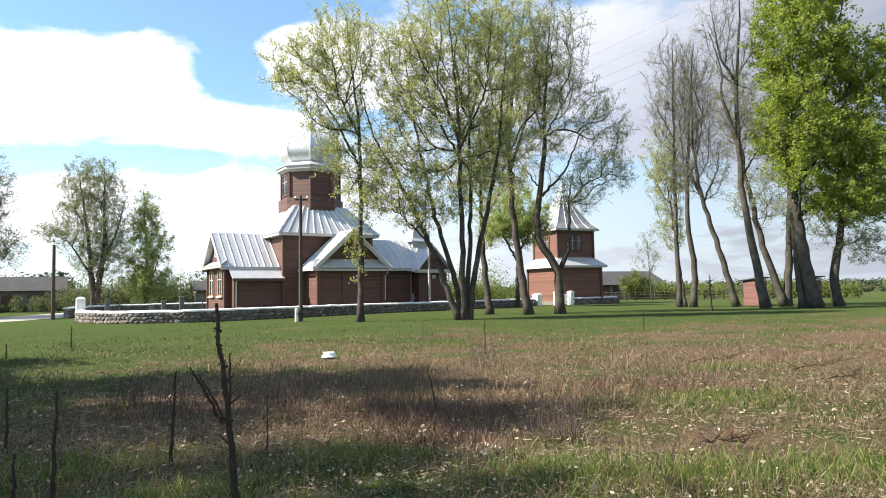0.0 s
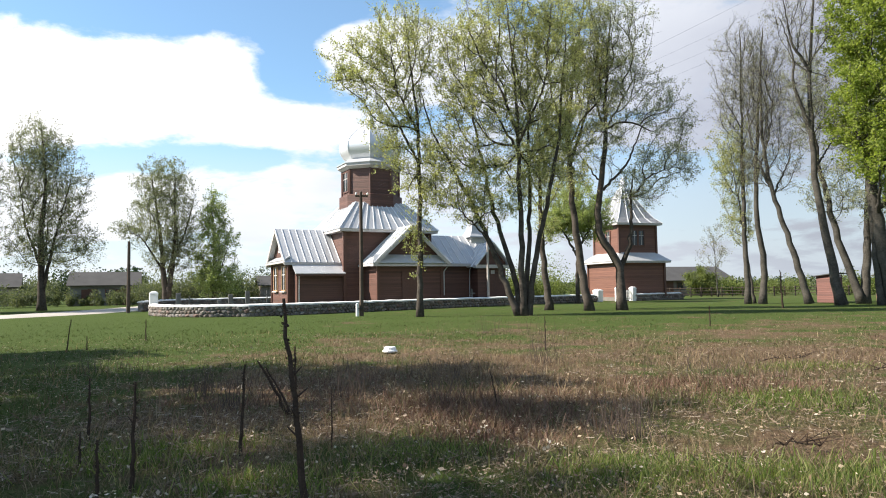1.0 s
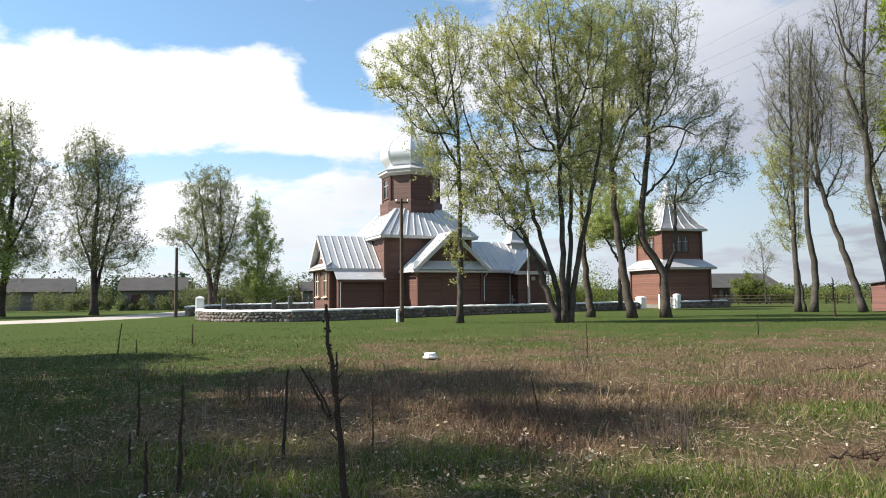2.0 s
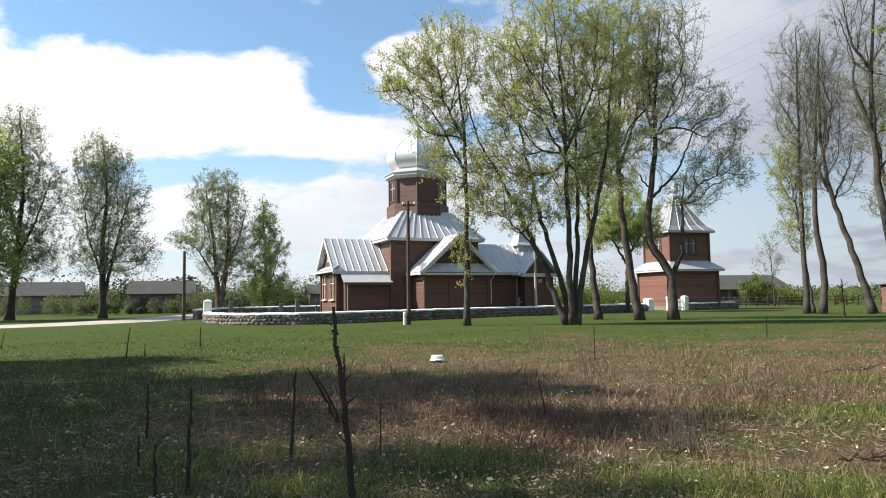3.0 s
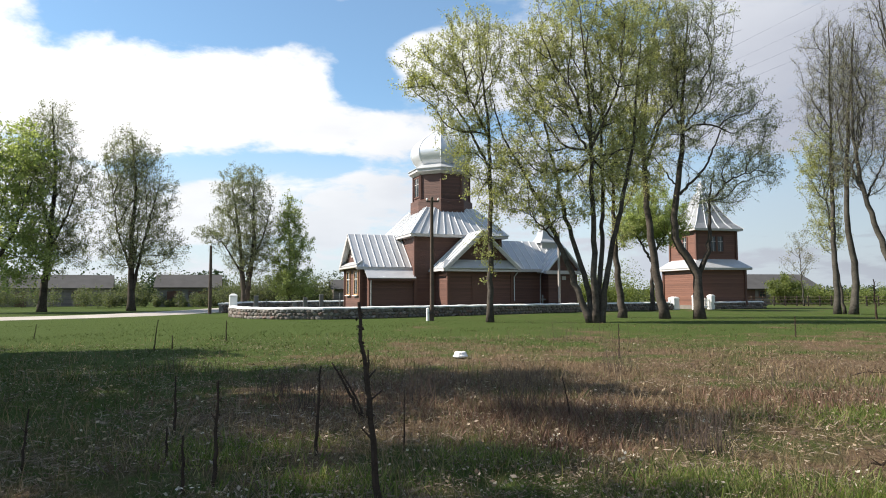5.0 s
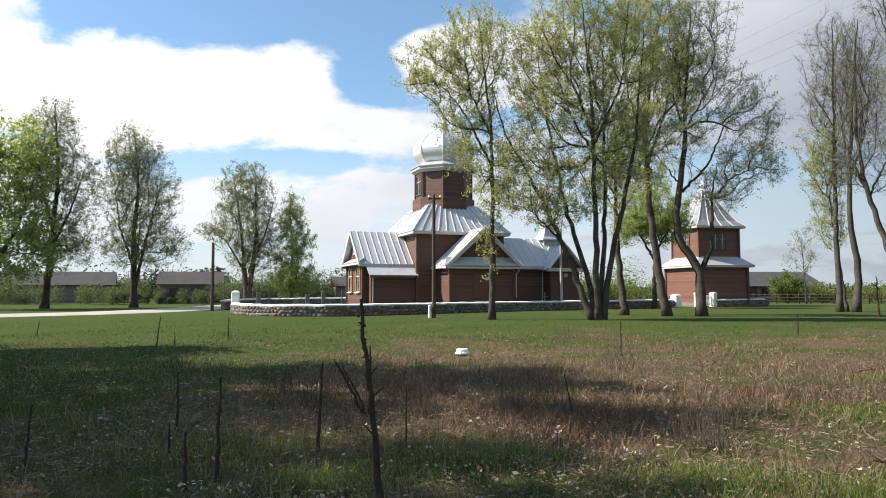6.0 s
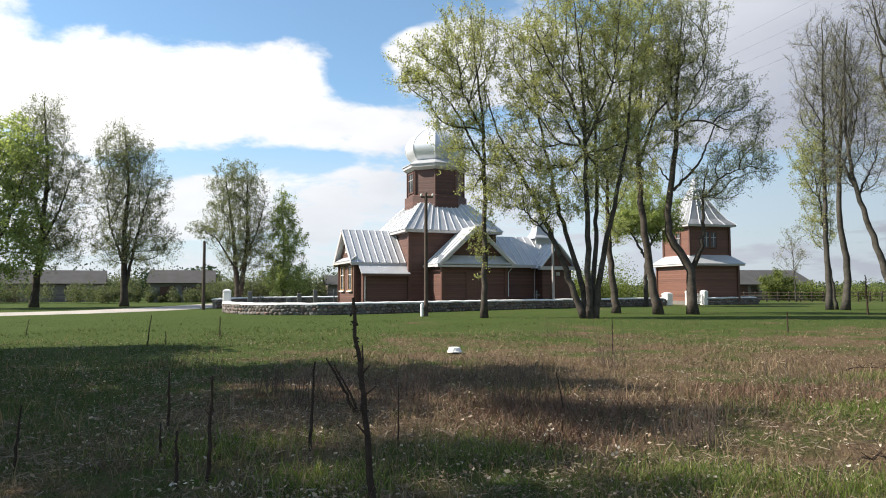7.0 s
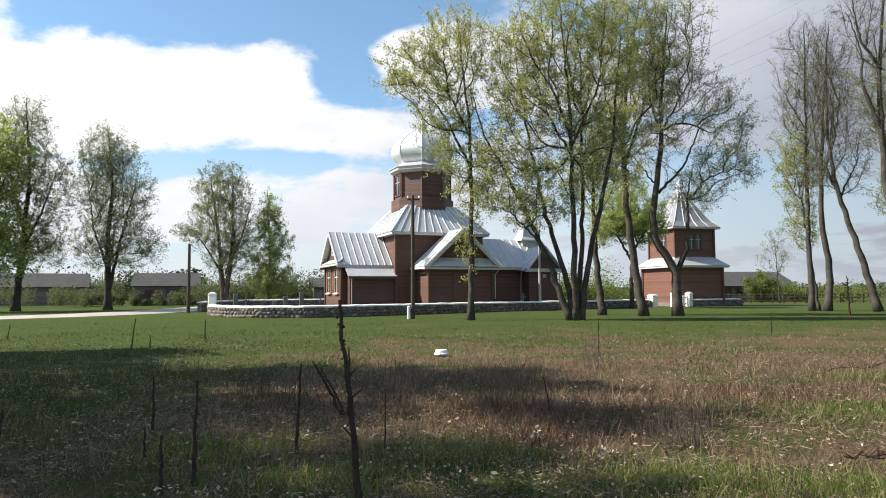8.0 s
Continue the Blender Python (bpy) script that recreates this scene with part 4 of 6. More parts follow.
def pillar(x, y, h, w, turn=0.0, rounded=True):
    ob = thing("gate_pillar", "whitewashed masonry gate pillar beside the stone wall", "pillar", pose(x, y, 0, 0, 0, turn), "gate pillars")
    bm = box(-w / 2, w / 2, -w / 2, w / 2, 0, h, None, 0.03)
    part("shaft", bm, WHITE, ob)
    if rounded:
        prof = [(w * 0.52, h), (w * 0.52, h + 0.06), (w * 0.4, h + 0.16), (w * 0.2, h + 0.22)]
    else:
        prof = [(w * 0.58, h), (w * 0.58, h + 0.08), (w * 0.2, h + 0.16)]
    part("cap", solid([ngon(4, r * math.sqrt(2), z, math.pi / 4) for r, z in prof]), WHITE, ob)
    return ob


pillar(-16.4, 51.6, 1.45, 0.6, 20)
pillar(22.3, 65.2, 1.05, 0.75, 30)
pillar(24.3, 64.8, 1.25, 0.55, 30)
pillar(26.2, 65.9, 1.25, 0.55, 30)


def iron_gate():
    ob = thing("wrought_iron_gate", "dark wrought-iron gate leaf standing open between pillars", "gate", pose(24.1, 65.0, 0.0, 0, 0, 75))
    fr = bmesh.new()
    for z in (0.2, 1.15):
        box(-1.1, 0.0, -0.02, 0.02, z, z + 0.05, fr)
    part("gate_frame", fr, STEEL, ob)
    for i in range(8):
        x = -1.08 + i * 0.15
        part("bar", box(x - 0.012, x + 0.012, -0.012, 0.012, 0.05, 1.45 + 0.2 * math.sin(i * 0.45)), STEEL, ob)


iron_gate()


def white_gate():
    ob = thing("picket_gate", "white-painted slatted wooden wicket gate", "gate", pose(24.55, 64.95, 0.0, 0, 0, 30))
    for i in range(9):
        x = 0.06 + i * 0.19
        part("slat", box(x - 0.04, x + 0.04, -0.015, 0.015, 0.12, 1.15), WHITE, ob)
    part("rail", box(0, 1.7, 0.016, 0.05, 0.3, 0.38), WHITE, ob)
    part("rail", box(0, 1.7, 0.016, 0.05, 0.9, 0.98), WHITE, ob)


white_gate()


# ---- poles and wires ----
def lean_pole(name, label, x, y, h, r0, r1, mat, stub=True, arm=True):
    ob = thing(name, label, "pole", Matrix.Translation((x, y, 0)))
    part("post", solid([ngon(10, r, z) for r, z in ((r0, 0), (r0 * 0.9, h * 0.4), (r1, h), (r1 * 0.5, h + 0.06))]), mat, ob)
    if stub:
        part("footing_stub", solid([ngon(6, 0.10, z, 0.2, -0.24, -0.12) for z in (0, 0.72)] + [ngon(6, 0.05, 0.77, 0.2, -0.24, -0.12)]), WHITE, ob, "short white concrete footing post")
        part("binding", solid([ngon(12, 0.2, z, 0, -0.08, -0.04) for z in (0.45, 0.5)]), STEEL, ob)
    return ob


pole = lean_pole("utility_pole", "slim dark wooden utility pole on a white footing", -0.81, 39.7, 7.35, 0.125, 0.09, POLE_WOOD)
part("cross_arm", box(-0.32, 0.42, -0.05, 0.05, 7.08, 7.18), POLE_WOOD, pole)
for x in (-0.28, 0.05, 0.4):
    part("insulator", solid([ngon(8, r, z, 0, x, 0) for r, z in ((0.03, 7.18), (0.06, 7.22), (0.06, 7.3), (0.03, 7.34))]), WHITE, pole)
END = Vector((17.0, -48.0, 0.7))
for x, dz, tx in ((-0.28, 7.3, -1.2), (0.05, 7.3, 0.0), (0.4, 7.3, 1.2), (0.0, 6.75, 0.4)):
    pts = []
    for i in range(25):
        f = i / 24
        p = Vector((x, 0, dz)).lerp(Vector((END.x + tx, END.y, dz + END.z)), f)
        p.z -= 1.2 * 4 * f * (1 - f) * 0.12
        pts.append(p)
    part("wire", tube_bm(pts, 0.0013, 4), STEEL, pole)
lean_pole("utility_pole", "pale grey concrete pole behind the churchyard wall", 9.95, 58.2, 7.0, 0.13, 0.10, POLE_PALE, False)
lean_pole("utility_pole", "dark weathered wooden pole beside the gravel lane", -19.4, 55.0, 5.6, 0.15, 0.11, POLE_WOOD, False)


# ---- far buildings ----
def shed(name, label, x, y, turn, w, d, h, rise, wall_mat, roof_mat, doors=2, windows=2):
    ob = thing(name, label, "building", pose(x, y, 0, 0, 0, turn))
    part("wall", box(-w / 2, w / 2, -d / 2, d / 2, 0, h), wall_mat, ob)
    for sx in (-1, 1):
        x0 = sx * w / 2
        part("gable", solid([[(x0 - sx * 0.15, -d / 2, h - 0.02), (x0 - sx * 0.15, d / 2, h - 0.02), (x0 - sx * 0.15, 0, h + rise)], [(x0, -d / 2, h - 0.02), (x0, d / 2, h - 0.02), (x0, 0, h + rise)]]), GREY_WOOD, ob)
    for sy in (-1, 1):
        part("roof", slab([(-w / 2 - 0.4, sy * (d / 2 + 0.5), h - 0.35 * rise / d * 2), (w / 2 + 0.4, sy * (d / 2 + 0.5), h - 0.35 * rise / d * 2), (w / 2 + 0.4, 0, h + rise + 0.08), (-w / 2 - 0.4, 0, h + rise + 0.08)], 0.1), roof_mat, ob)
    for i in range(doors):
        px = -w / 2 + w * (i + 0.5) / doors
        part("door", box(px - 0.7, px + 0.7, -d / 2 - 0.05, -d / 2 + 0.02, 0, 2.1), TRIM_BROWN, ob)
    for i in range(windows):
        px = -w / 2 + w * (i + 1) / (windows + 1)
        window_at(ob, (px + 0.6, -d / 2 - 0.01, h * 0.6), 0.9, 0.8, (0, -1), TRIM_BROWN, TRIM_BROWN, 1, False)
    return ob


shed("barn", "long low grey barn with a weathered sheet roof", 45.5, 98.0, 12, 15, 8, 2.4, 1.9, GREY_WOOD, ASBESTOS, 2, 2)
shed("farm_shed", "grey farm shed behind the roadside trees", -36.4, 95.0, 18, 8, 7, 2.8, 1.6, GREY_WALL, ASBESTOS, 2, 3)
shed("farm_shed", "dark wooden farm building half hidden by trees", -58.0, 99.0, 25, 15, 8, 2.8, 1.8, GREY_WOOD, ASBESTOS, 2, 2)
shed("farm_shed", "small dark shed beyond the church", -14.6, 104.0, 15, 6, 5, 2.6, 1.2, GREY_WOOD, ASBESTOS, 1, 1)


def outhouse(x, y, turn):
    ob = thing("wooden_privy", "small red boarded wooden privy with a flat pent roof", "privy", pose(x, y, 0, 0, 0, turn), "privies under the trees")
    part("wall", box(-0.65, 0.65, -0.65, 0.65, 0.05, 2.15), RED_PAINT, ob)
    part("roof", slab([(-0.85, -0.9, 2.32), (0.85, -0.9, 2.32), (0.85, 0.85, 2.12), (-0.85, 0.85, 2.12)], 0.07), ASBESTOS, ob)
    door = part("door", box(-0.38, 0.38, -0.69, -0.652, 0.15, 1.95), RED_PAINT, ob)
    part("handle", box(0.26, 0.31, -0.74, -0.69, 0.95, 1.1), STEEL, door)
    part("vent", box(-0.5, 0.5, -0.68, -0.652, 1.98, 2.08), WHITE, ob)


outhouse(35.2, 48.6, 25)
outhouse(38.6, 46.6, 25)


# ---- graves and posts inside the churchyard ----
def grave(x, y, h, kind):
    ob = thing("grave_marker", "dark stone grave marker in the churchyard grass", "grave", pose(x, y, 0, 0, 0, 20), "grave markers")
    part("base", box(-0.3, 0.3, -0.2, 0.2, 0, 0.2), STONE_DARK, ob)
    if kind == 0:
        part("slab", box(-0.2, 0.2, -0.06, 0.06, 0.2, h, None, 0.03), STONE_DARK, ob)
    else:
        part("upright", box(-0.05, 0.05, -0.05, 0.05, 0.2, h), STONE_DARK, ob)
        part("arm", box(-0.28, 0.28, -0.045, 0.045, h * 0.72, h * 0.72 + 0.09), STONE_DARK, ob)


for x, y, h, k in ((-17.0, 60.0, 1.5, 0), (-16.2, 60.5, 1.2, 1), (-13.0, 62.0, 1.3, 0), (-11.6, 62.5, 1.6, 0), (-10.4, 66.0, 1.7, 1), (-14.2, 63.0, 0.8, 0), (8.2, 56.3, 1.5, 1)):
    grave(x, y, h, k)
BACK = [(-19.5, 58.0), (-20.0, 68.0), (-16.0, 76.0), (-8.0, 79.0)]


# ---- trees ----
def straight(h, lean=(0, 0), r=0.22, bend=0.0, foot=(0, 0)):
    return [([(foot[0], foot[1], 0), (foot[0] + lean[0] * 0.35 + bend, foot[1] + lean[1] * 0.35, h * 0.35), (foot[0] + lean[0] * 0.7 + bend * 0.6, foot[1] + lean[1] * 0.7, h * 0.7), (foot[0] + lean[0], foot[1] + lean[1], h)], r)]


crown_tree("slender_tree", "slender roadside tree with sparse young leaves", (2.47, 37.2), [([(0, 0, 0), (0.1, 0, 6), (0.0, 0, 11), (-0.7, 0.2, 17.4)], 0.19), ([(0.02, 0, 8.6), (-1.4, 0.3, 11.6), (-2.6, 0.2, 13.2), (-4.0, 0, 13.4)], 0.09), ([(0.0, 0, 10.4), (-1.2, -0.3, 12.8), (-1.6, -0.4, 16.2)], 0.08)],
           [(-0.8, 0, 15.2, 2.2, 2.0, 3.0), (-3.3, 0, 14.2, 2.0, 1.6, 1.7), (-4.3, 0, 13.2, 1.0, 0.9, 0.8), (-1.3, 0, 11.3, 2.0, 1.8, 2.2), (0.3, 0, 7.8, 1.7, 1.6, 2.9), (-0.3, -0.1, 3.7, 0.65, 0.6, 1.6), (-1.7, -0.3, 9.0, 0.9, 0.8, 0.9)],
           11, BARK, LEAF_SPRING, 750, 34000, 0.052, 0.6, 4, 2.2)
crown_tree("many_stemmed_tree", "big many-stemmed tree with fanning dark trunks and young leaves", (8.1, 36.2),
           [([(-0.25, 0, 0), (-0.6, 0, 0.8), (-1.75, 0.3, 4.2), (-3.15, 0.5, 7.2), (-4.9, 0.4, 10.4), (-5.5, 0.3, 12.6)], 0.2),
            ([(-0.1, 0.1, 0), (-0.35, 0.3, 2.1), (-1.4, 0.8, 5.8), (-2.2, 1.0, 9.8), (-3.0, 1.0, 15.4)], 0.18),
            ([(0.0, -0.1, 0), (-0.05, -0.2, 3.5), (-0.15, -0.4, 7.2), (-0.2, -0.5, 11.3), (-0.7, -0.5, 18.2)], 0.2),
            ([(0.3, 0, 0), (0.6, -0.1, 2.6), (1.35, -0.3, 5.8), (2.15, -0.4, 9.8), (2.7, -0.4, 16.0)], 0.19),
            ([(0.15, 0.2, 0), (0.45, 0.6, 2.9), (0.85, 1.2, 5.8), (0.85, 1.4, 9.8), (0.9, 1.5, 17.5)], 0.17),
            ([(-0.15, -0.4, 9.0), (-1.6, -1.0, 11.2), (-3.2, -1.3, 12.2)], 0.09), ([(-0.15, -0.5, 9.5), (1.2, -1.2, 12.5), (1.6, -1.6, 17.0)], 0.09), ([(-1.6, 0.3, 4.0), (-3.4, -0.3, 5.8), (-4.9, -0.6, 6.4)], 0.07)],
           [(-0.8, 0, 16.2, 3.0, 2.6, 3.2), (-3.2, 0, 14.2, 2.0, 2.0, 2.6), (-1.4, 0, 11.8, 3.4, 2.6, 2.1), (-3.6, 0, 8.4, 2.0, 1.8, 2.8), (1.8, 0, 14.2, 2.2, 2.0, 4.4), (-0.6, 0, 8.0, 3.0, 2.2, 2.4), (-2.6, 0, 6.0, 2.2, 1.6, 1.2), (2.2, 0, 9.2, 1.4, 1.4, 2.2)],
           12, BARK, LEAF_SPRING, 1900, 78000, 0.052, 0.6, 3, 5.0)
crown_tree("slender_tree", "leaning tree beside the many-stemmed one", (11.6, 43.9), straight(13.5, (-0.3, 0.3), 0.27, -0.3), [(-0.3, 0, 10.6, 2.0, 1.8, 3.4), (-0.3, 0, 6.0, 1.0, 1.0, 1.6)], 13, BARK, LEAF_SPRING, 390, 12000, 0.055, 0.6, 3, 4.0)
crown_tree("tall_tree", "tall leaning tree with a bare lower trunk", (13.7, 41.8), [([(0, 0, 0), (-0.45, 0, 2.9), (-0.9, 0, 6.4), (-1.1, 0.2, 11), (-0.5, 0.2, 16), (0.2, 0, 20.5)], 0.3), ([(-1.0, 0.1, 9.5), (0.3, 0.4, 13.0), (1.2, 0.3, 17.5)], 0.12), ([(-1.0, 0.1, 10.5), (-2.2, -0.2, 14.0), (-2.6, 0.0, 18.0)], 0.11)],
           [(-0.6, 0, 18.2, 2.6, 2.4, 3.8), (-0.8, 0, 12.8, 2.2, 2.0, 3.0), (1.0, 0, 15.6, 1.8, 1.6, 2.6), (-1.0, 0, 8.6, 1.5, 1.3, 1.4)],
           14, BARK, LEAF_SPRING, 990, 34000, 0.055, 0.6, 3, 7.0)
crown_tree("forked_tree", "forked tree with a lyre-shaped trunk and fine twigs", (15.8, 41.6),
           [([(0, 0, 0), (0, 0, 1.6), (0.0, 0, 3.1), (-0.7, 0.05, 3.7), (-1.3, 0.1, 4.6), (-1.5, 0.1, 5.9), (-1.2, 0.1, 8.0), (-0.8, 0.1, 10.5), (-0.7, 0, 14.3), (-0.2, 0, 19.5)], 0.33),
            ([(-0.05, 0, 2.5), (0.12, 0, 3.2), (0.6, -0.1, 4.1), (0.75, -0.1, 5.2), (0.75, -0.2, 7.6), (1.1, -0.2, 9.4)], 0.2),
            ([(0.65, -0.2, 7.2), (2.0, -0.4, 8.7), (3.4, -0.5, 9.2), (5.2, -0.5, 9.0)], 0.08), ([(-1.0, 0.1, 7.8), (0.8, 0.3, 9.6), (1.9, 0.3, 12.2), (4.0, 0.3, 13.4)], 0.1),
            ([(-0.8, 0.1, 11.6), (0.6, 0.2, 14.0), (2.2, 0.2, 16.6)], 0.09), ([(-0.8, 0.1, 11.8), (-1.3, 0.4, 14.0), (-1.6, 0.4, 17.5)], 0.09), ([(-1.1, 0.1, 8.2), (-2.4, 0.2, 10.0), (-3.2, 0.2, 11.0)], 0.07)],
           [(0.2, 0, 17.6, 2.4, 2.2, 4.0), (2.2, 0, 13.7, 2.5, 2.0, 2.3), (3.2, 0, 9.9, 2.3, 1.8, 1.9), (-0.9, 0, 12.2, 1.9, 1.8, 3.2), (1.2, 0, 7.9, 2.0, 1.5, 1.5), (4.6, 0, 12.2, 1.2, 1.2, 0.9), (4.9, 0, 9.0, 0.9, 0.8, 0.7)],
           15, BARK, LEAF_GREY, 1240, 36000, 0.048, 0.55, 4, 6.2)
crown_tree("young_tree", "young round-crowned green tree behind the gate", (18.9, 61.0), [([(0, 0, 0), (0.1, 0, 5), (0.2, 0, 10.8)], 0.24), ([(0, 0, 4.5), (-1.6, 0, 7.5), (-2.2, 0, 9.4)], 0.14), ([(0, 0, 4.8), (1.6, 0, 7.5), (2.3, 0, 9.2)], 0.14)], [(0, 0, 8.8, 3.3, 3.0, 2.6), (-1.6, 0, 7.4, 1.8, 1.8, 1.6), (1.6, 0, 7.2, 1.8, 1.8, 1.6)], 16, BARK, LEAF_BIRCH, 590, 30000, 0.075, 0.6, 3, 4.6)

# the row beyond the privies
ROW = "tall trees in a row beyond the meadow"
crown_tree("tall_tree", "tall thin tree with a bare grey-brown crown", (29.3, 50.0), straight(22.5, (0.3, 0), 0.24, -0.2), [(0.0, 0, 18.8, 2.0, 2.0, 3.9), (-0.9, 0, 15.6, 1.6, 1.4, 2.0), (0, 0, 11.5, 1.2, 1.2, 2.6)], 21, BARK_PALE, TWIG_BUD, 550, 9000, 0.042, 0.7, 5, 8.0, 0.3, group=ROW)
crown_tree("tall_tree", "tall thin tree with a bare grey-brown crown", (30.0, 49.2), [([(0, 0, 0), (0.35, 0, 2.4), (-0.3, 0, 8), (0.2, 0, 14), (1.0, 0, 22)], 0.28), ([(-0.2, 0, 9.5), (1.2, 0.2, 13.0), (2.0, 0.2, 17.0)], 0.1)], [(0.7, 0, 18.4, 2.1, 2.0, 4.2), (1.3, 0, 14.6, 1.7, 1.6, 2.2), (0, 0, 12.0, 1.4, 1.4, 2.6)], 22, BARK_PALE, TWIG_BUD, 580, 9000, 0.042, 0.7, 5, 8.0, 0.3, group=ROW)
crown_tree("small_leafing_tree", "slight tree with pale green young leaves", (30.2, 50.6), straight(14, (-1.4, 0.6), 0.12), [(-1.2, 0.4, 11.4, 1.9, 1.7, 4.0), (-0.8, 0.3, 6.6, 1.3, 1.2, 2.0)], 23, BARK_PALE, LEAF_SPRING, 390, 15000, 0.055, 0.6, 3, 4.0, group=ROW)
crown_tree("tall_tree", "leaning tree with a bare forked crown", (32.5, 47.2), [([(0, 0, 0), (-1.0, 0.4, 4.5), (-2.3, 0.9, 9.5), (-2.6, 1.0, 14.5), (-2.4, 1.0, 19.5)], 0.28), ([(-2.2, 0.9, 9.0), (-3.4, 1.2, 12.5), (-3.6, 1.2, 16)], 0.12), ([(-1.9, 0.8, 8.4), (-0.6, 0.8, 11.0), (-0.2, 0.8, 13.5)], 0.09)], [(-2.5, 1.0, 15.8, 1.9, 1.8, 3.6), (-1.0, 0.9, 11.2, 1.7, 1.6, 2.6), (-3.2, 1.0, 10.6, 1.3, 1.2, 2.2)], 24, BARK_PALE, TWIG_BUD, 490, 9000, 0.045, 0.65, 5, 6.5, 0.4, group=ROW)
crown_tree("tall_tree", "tall old tree with crooked bare top branches", (31.9, 42.9), [([(0, 0, 0), (-0.6, 0.3, 4), (-1.1, 0.6, 9), (-1.2, 0.6, 15), (-0.5, 0.5, 24)], 0.34), ([(-1.1, 0.6, 12), (-2.3, 0.7, 15.5), (-2.2, 0.7, 18), (-3.2, 0.7, 20.5)], 0.17), ([(-1.0, 0.6, 16.5), (-2.4, 0.6, 18.6), (-3.0, 0.6, 22.5)], 0.13), ([(-1.1, 0.6, 9.5), (0.6, 0.5, 12.0), (1.3, 0.5, 12.4)], 0.1)], [(-1.4, 0.6, 20.6, 2.7, 2.2, 3.6), (-1.3, 0.6, 14.8, 1.9, 1.8, 3.0), (0.5, 0.5, 12.0, 1.3, 1.2, 1.6)], 25, BARK_PALE, TWIG_BUD, 550, 9000, 0.042, 0.7, 5, 8.0, 0.3, group=ROW)
crown_tree("tall_tree", "tall grey-barked tree with forked trunks", (35.3, 45.3), [([(0, 0, 0), (-1.2, 0.5, 4.5), (-2.4, 0.9, 11), (-2.8, 1.0, 20)], 0.31), ([(0.2, 0, 0), (0.6, 0, 4.0), (0.9, 0, 9), (0.7, 0, 17)], 0.34)], [(-2.5, 1, 15.5, 2.0, 1.8, 4.6), (0.6, 0, 13, 2.2, 2.0, 3.6), (-1.6, 0.5, 8.6, 2.2, 1.8, 2.2)], 26, BARK_PALE, LEAF_GREY, 620, 20000, 0.055, 0.65, 4, 6.0, group=ROW)
crown_tree("slender_tree", "slender straight tree in the row", (34.2, 42.0), straight(17, (-0.6, 0.3), 0.26, -0.2), [(-0.5, 0, 12.5, 2.0, 1.8, 4.2), (-0.2, 0, 7.4, 1.5, 1.4, 1.6)], 27, BARK_PALE, LEAF_GREY, 310, 10000, 0.06, 0.65, 3, 5.5, group=ROW)
crown_tree("maple_tree", "large maple in dense bright green spring leaf", (34.9, 41.6),
           [([(0, 0, 0), (-0.7, 0.1, 3.5), (-1.2, 0.2, 8), (-1.1, 0.3, 14), (-0.6, 0.2, 24)], 0.5), ([(-1.1, 0.2, 8), (-2.6, -0.3, 12), (-3.0, -0.6, 16.5)], 0.24), ([(-1.2, 0.2, 8.5), (1.8, -0.7, 12.5), (3.6, -1.2, 18)], 0.26), ([(-1.0, 0.2, 6.5), (1.5, -1.8, 8.5), (4.2, -2.6, 10)], 0.18), ([(-1.1, 0.2, 11), (0.8, -1.4, 16), (1.8, -2.2, 22)], 0.2), ([(-0.9, 0.2, 6.0), (-2.0, -1.6, 8.0), (-2.6, -2.2, 9.5)], 0.14), ([(-1.1, 0.2, 9.0), (-1.6, -2.2, 12.0), (-2.0, -3.0, 15)], 0.18)],
           [(-0.4, -0.3, 19.0, 3.6, 3.2, 4.4), (-1.6, -0.6, 13.4, 2.9, 2.9, 3.6), (2.6, -0.9, 10.8, 3.3, 3.0, 3.4), (3.6, -0.8, 16.4, 3.2, 3.0, 4.0), (1.4, -1.6, 7.4, 2.8, 2.2, 1.6), (0, 0, 23.0, 3.0, 2.8, 2.8), (-2.4, -1.6, 9.4, 1.5, 1.5, 1.6), (5.6, -1.0, 9.0, 2.2, 2.2, 3.0)],
           28, BARK_PALE, LEAF_MAPLE, 1980, 105000, 0.095, 0.75, 3, 4.2, group=ROW)
crown_tree("crooked_tree", "crooked tree with pale leaves in the row", (38.4, 43.4), [([(0, 0, 0), (-0.4, 0, 2), (0.5, 0, 5.5), (0.9, 0, 9), (1.6, 0, 15)], 0.38)], [(0.6, 0, 7.0, 3.2, 2.6, 2.8), (1.4, 0, 12, 2.4, 2.2, 3.4), (2.6, 0, 4.6, 1.8, 1.6, 1.4)], 29, BARK_PALE, LEAF_GREY, 490, 18000, 0.06, 0.65, 3, 3.5, 0.0, group=ROW)
build_tree("sapling", "thin bare sapling in the far field", (44.0, 82.0), straight(8.5, (-0.4, 0), 0.1), 30, BARK_PALE, TWIG_BUD, 2000, 0.07, 2.6, 0.3, 16)
build_tree("bush", "round green bush beside the barn", (45.2, 89.0), [([(0, 0, 0), (0.2, 0, 2), (0.4, 0, 3.4)], 0.12), ([(0, 0, 0), (-1.0, 0, 1.6), (-1.4, 0, 2.8)], 0.1), ([(0, 0, 0), (1.0, 0, 1.6), (1.5, 0, 2.6)], 0.1)], 31, BARK, LEAF_BUSH, 9000, 0.10, 1.4, 0.08, 20, fine=1, category="bush")

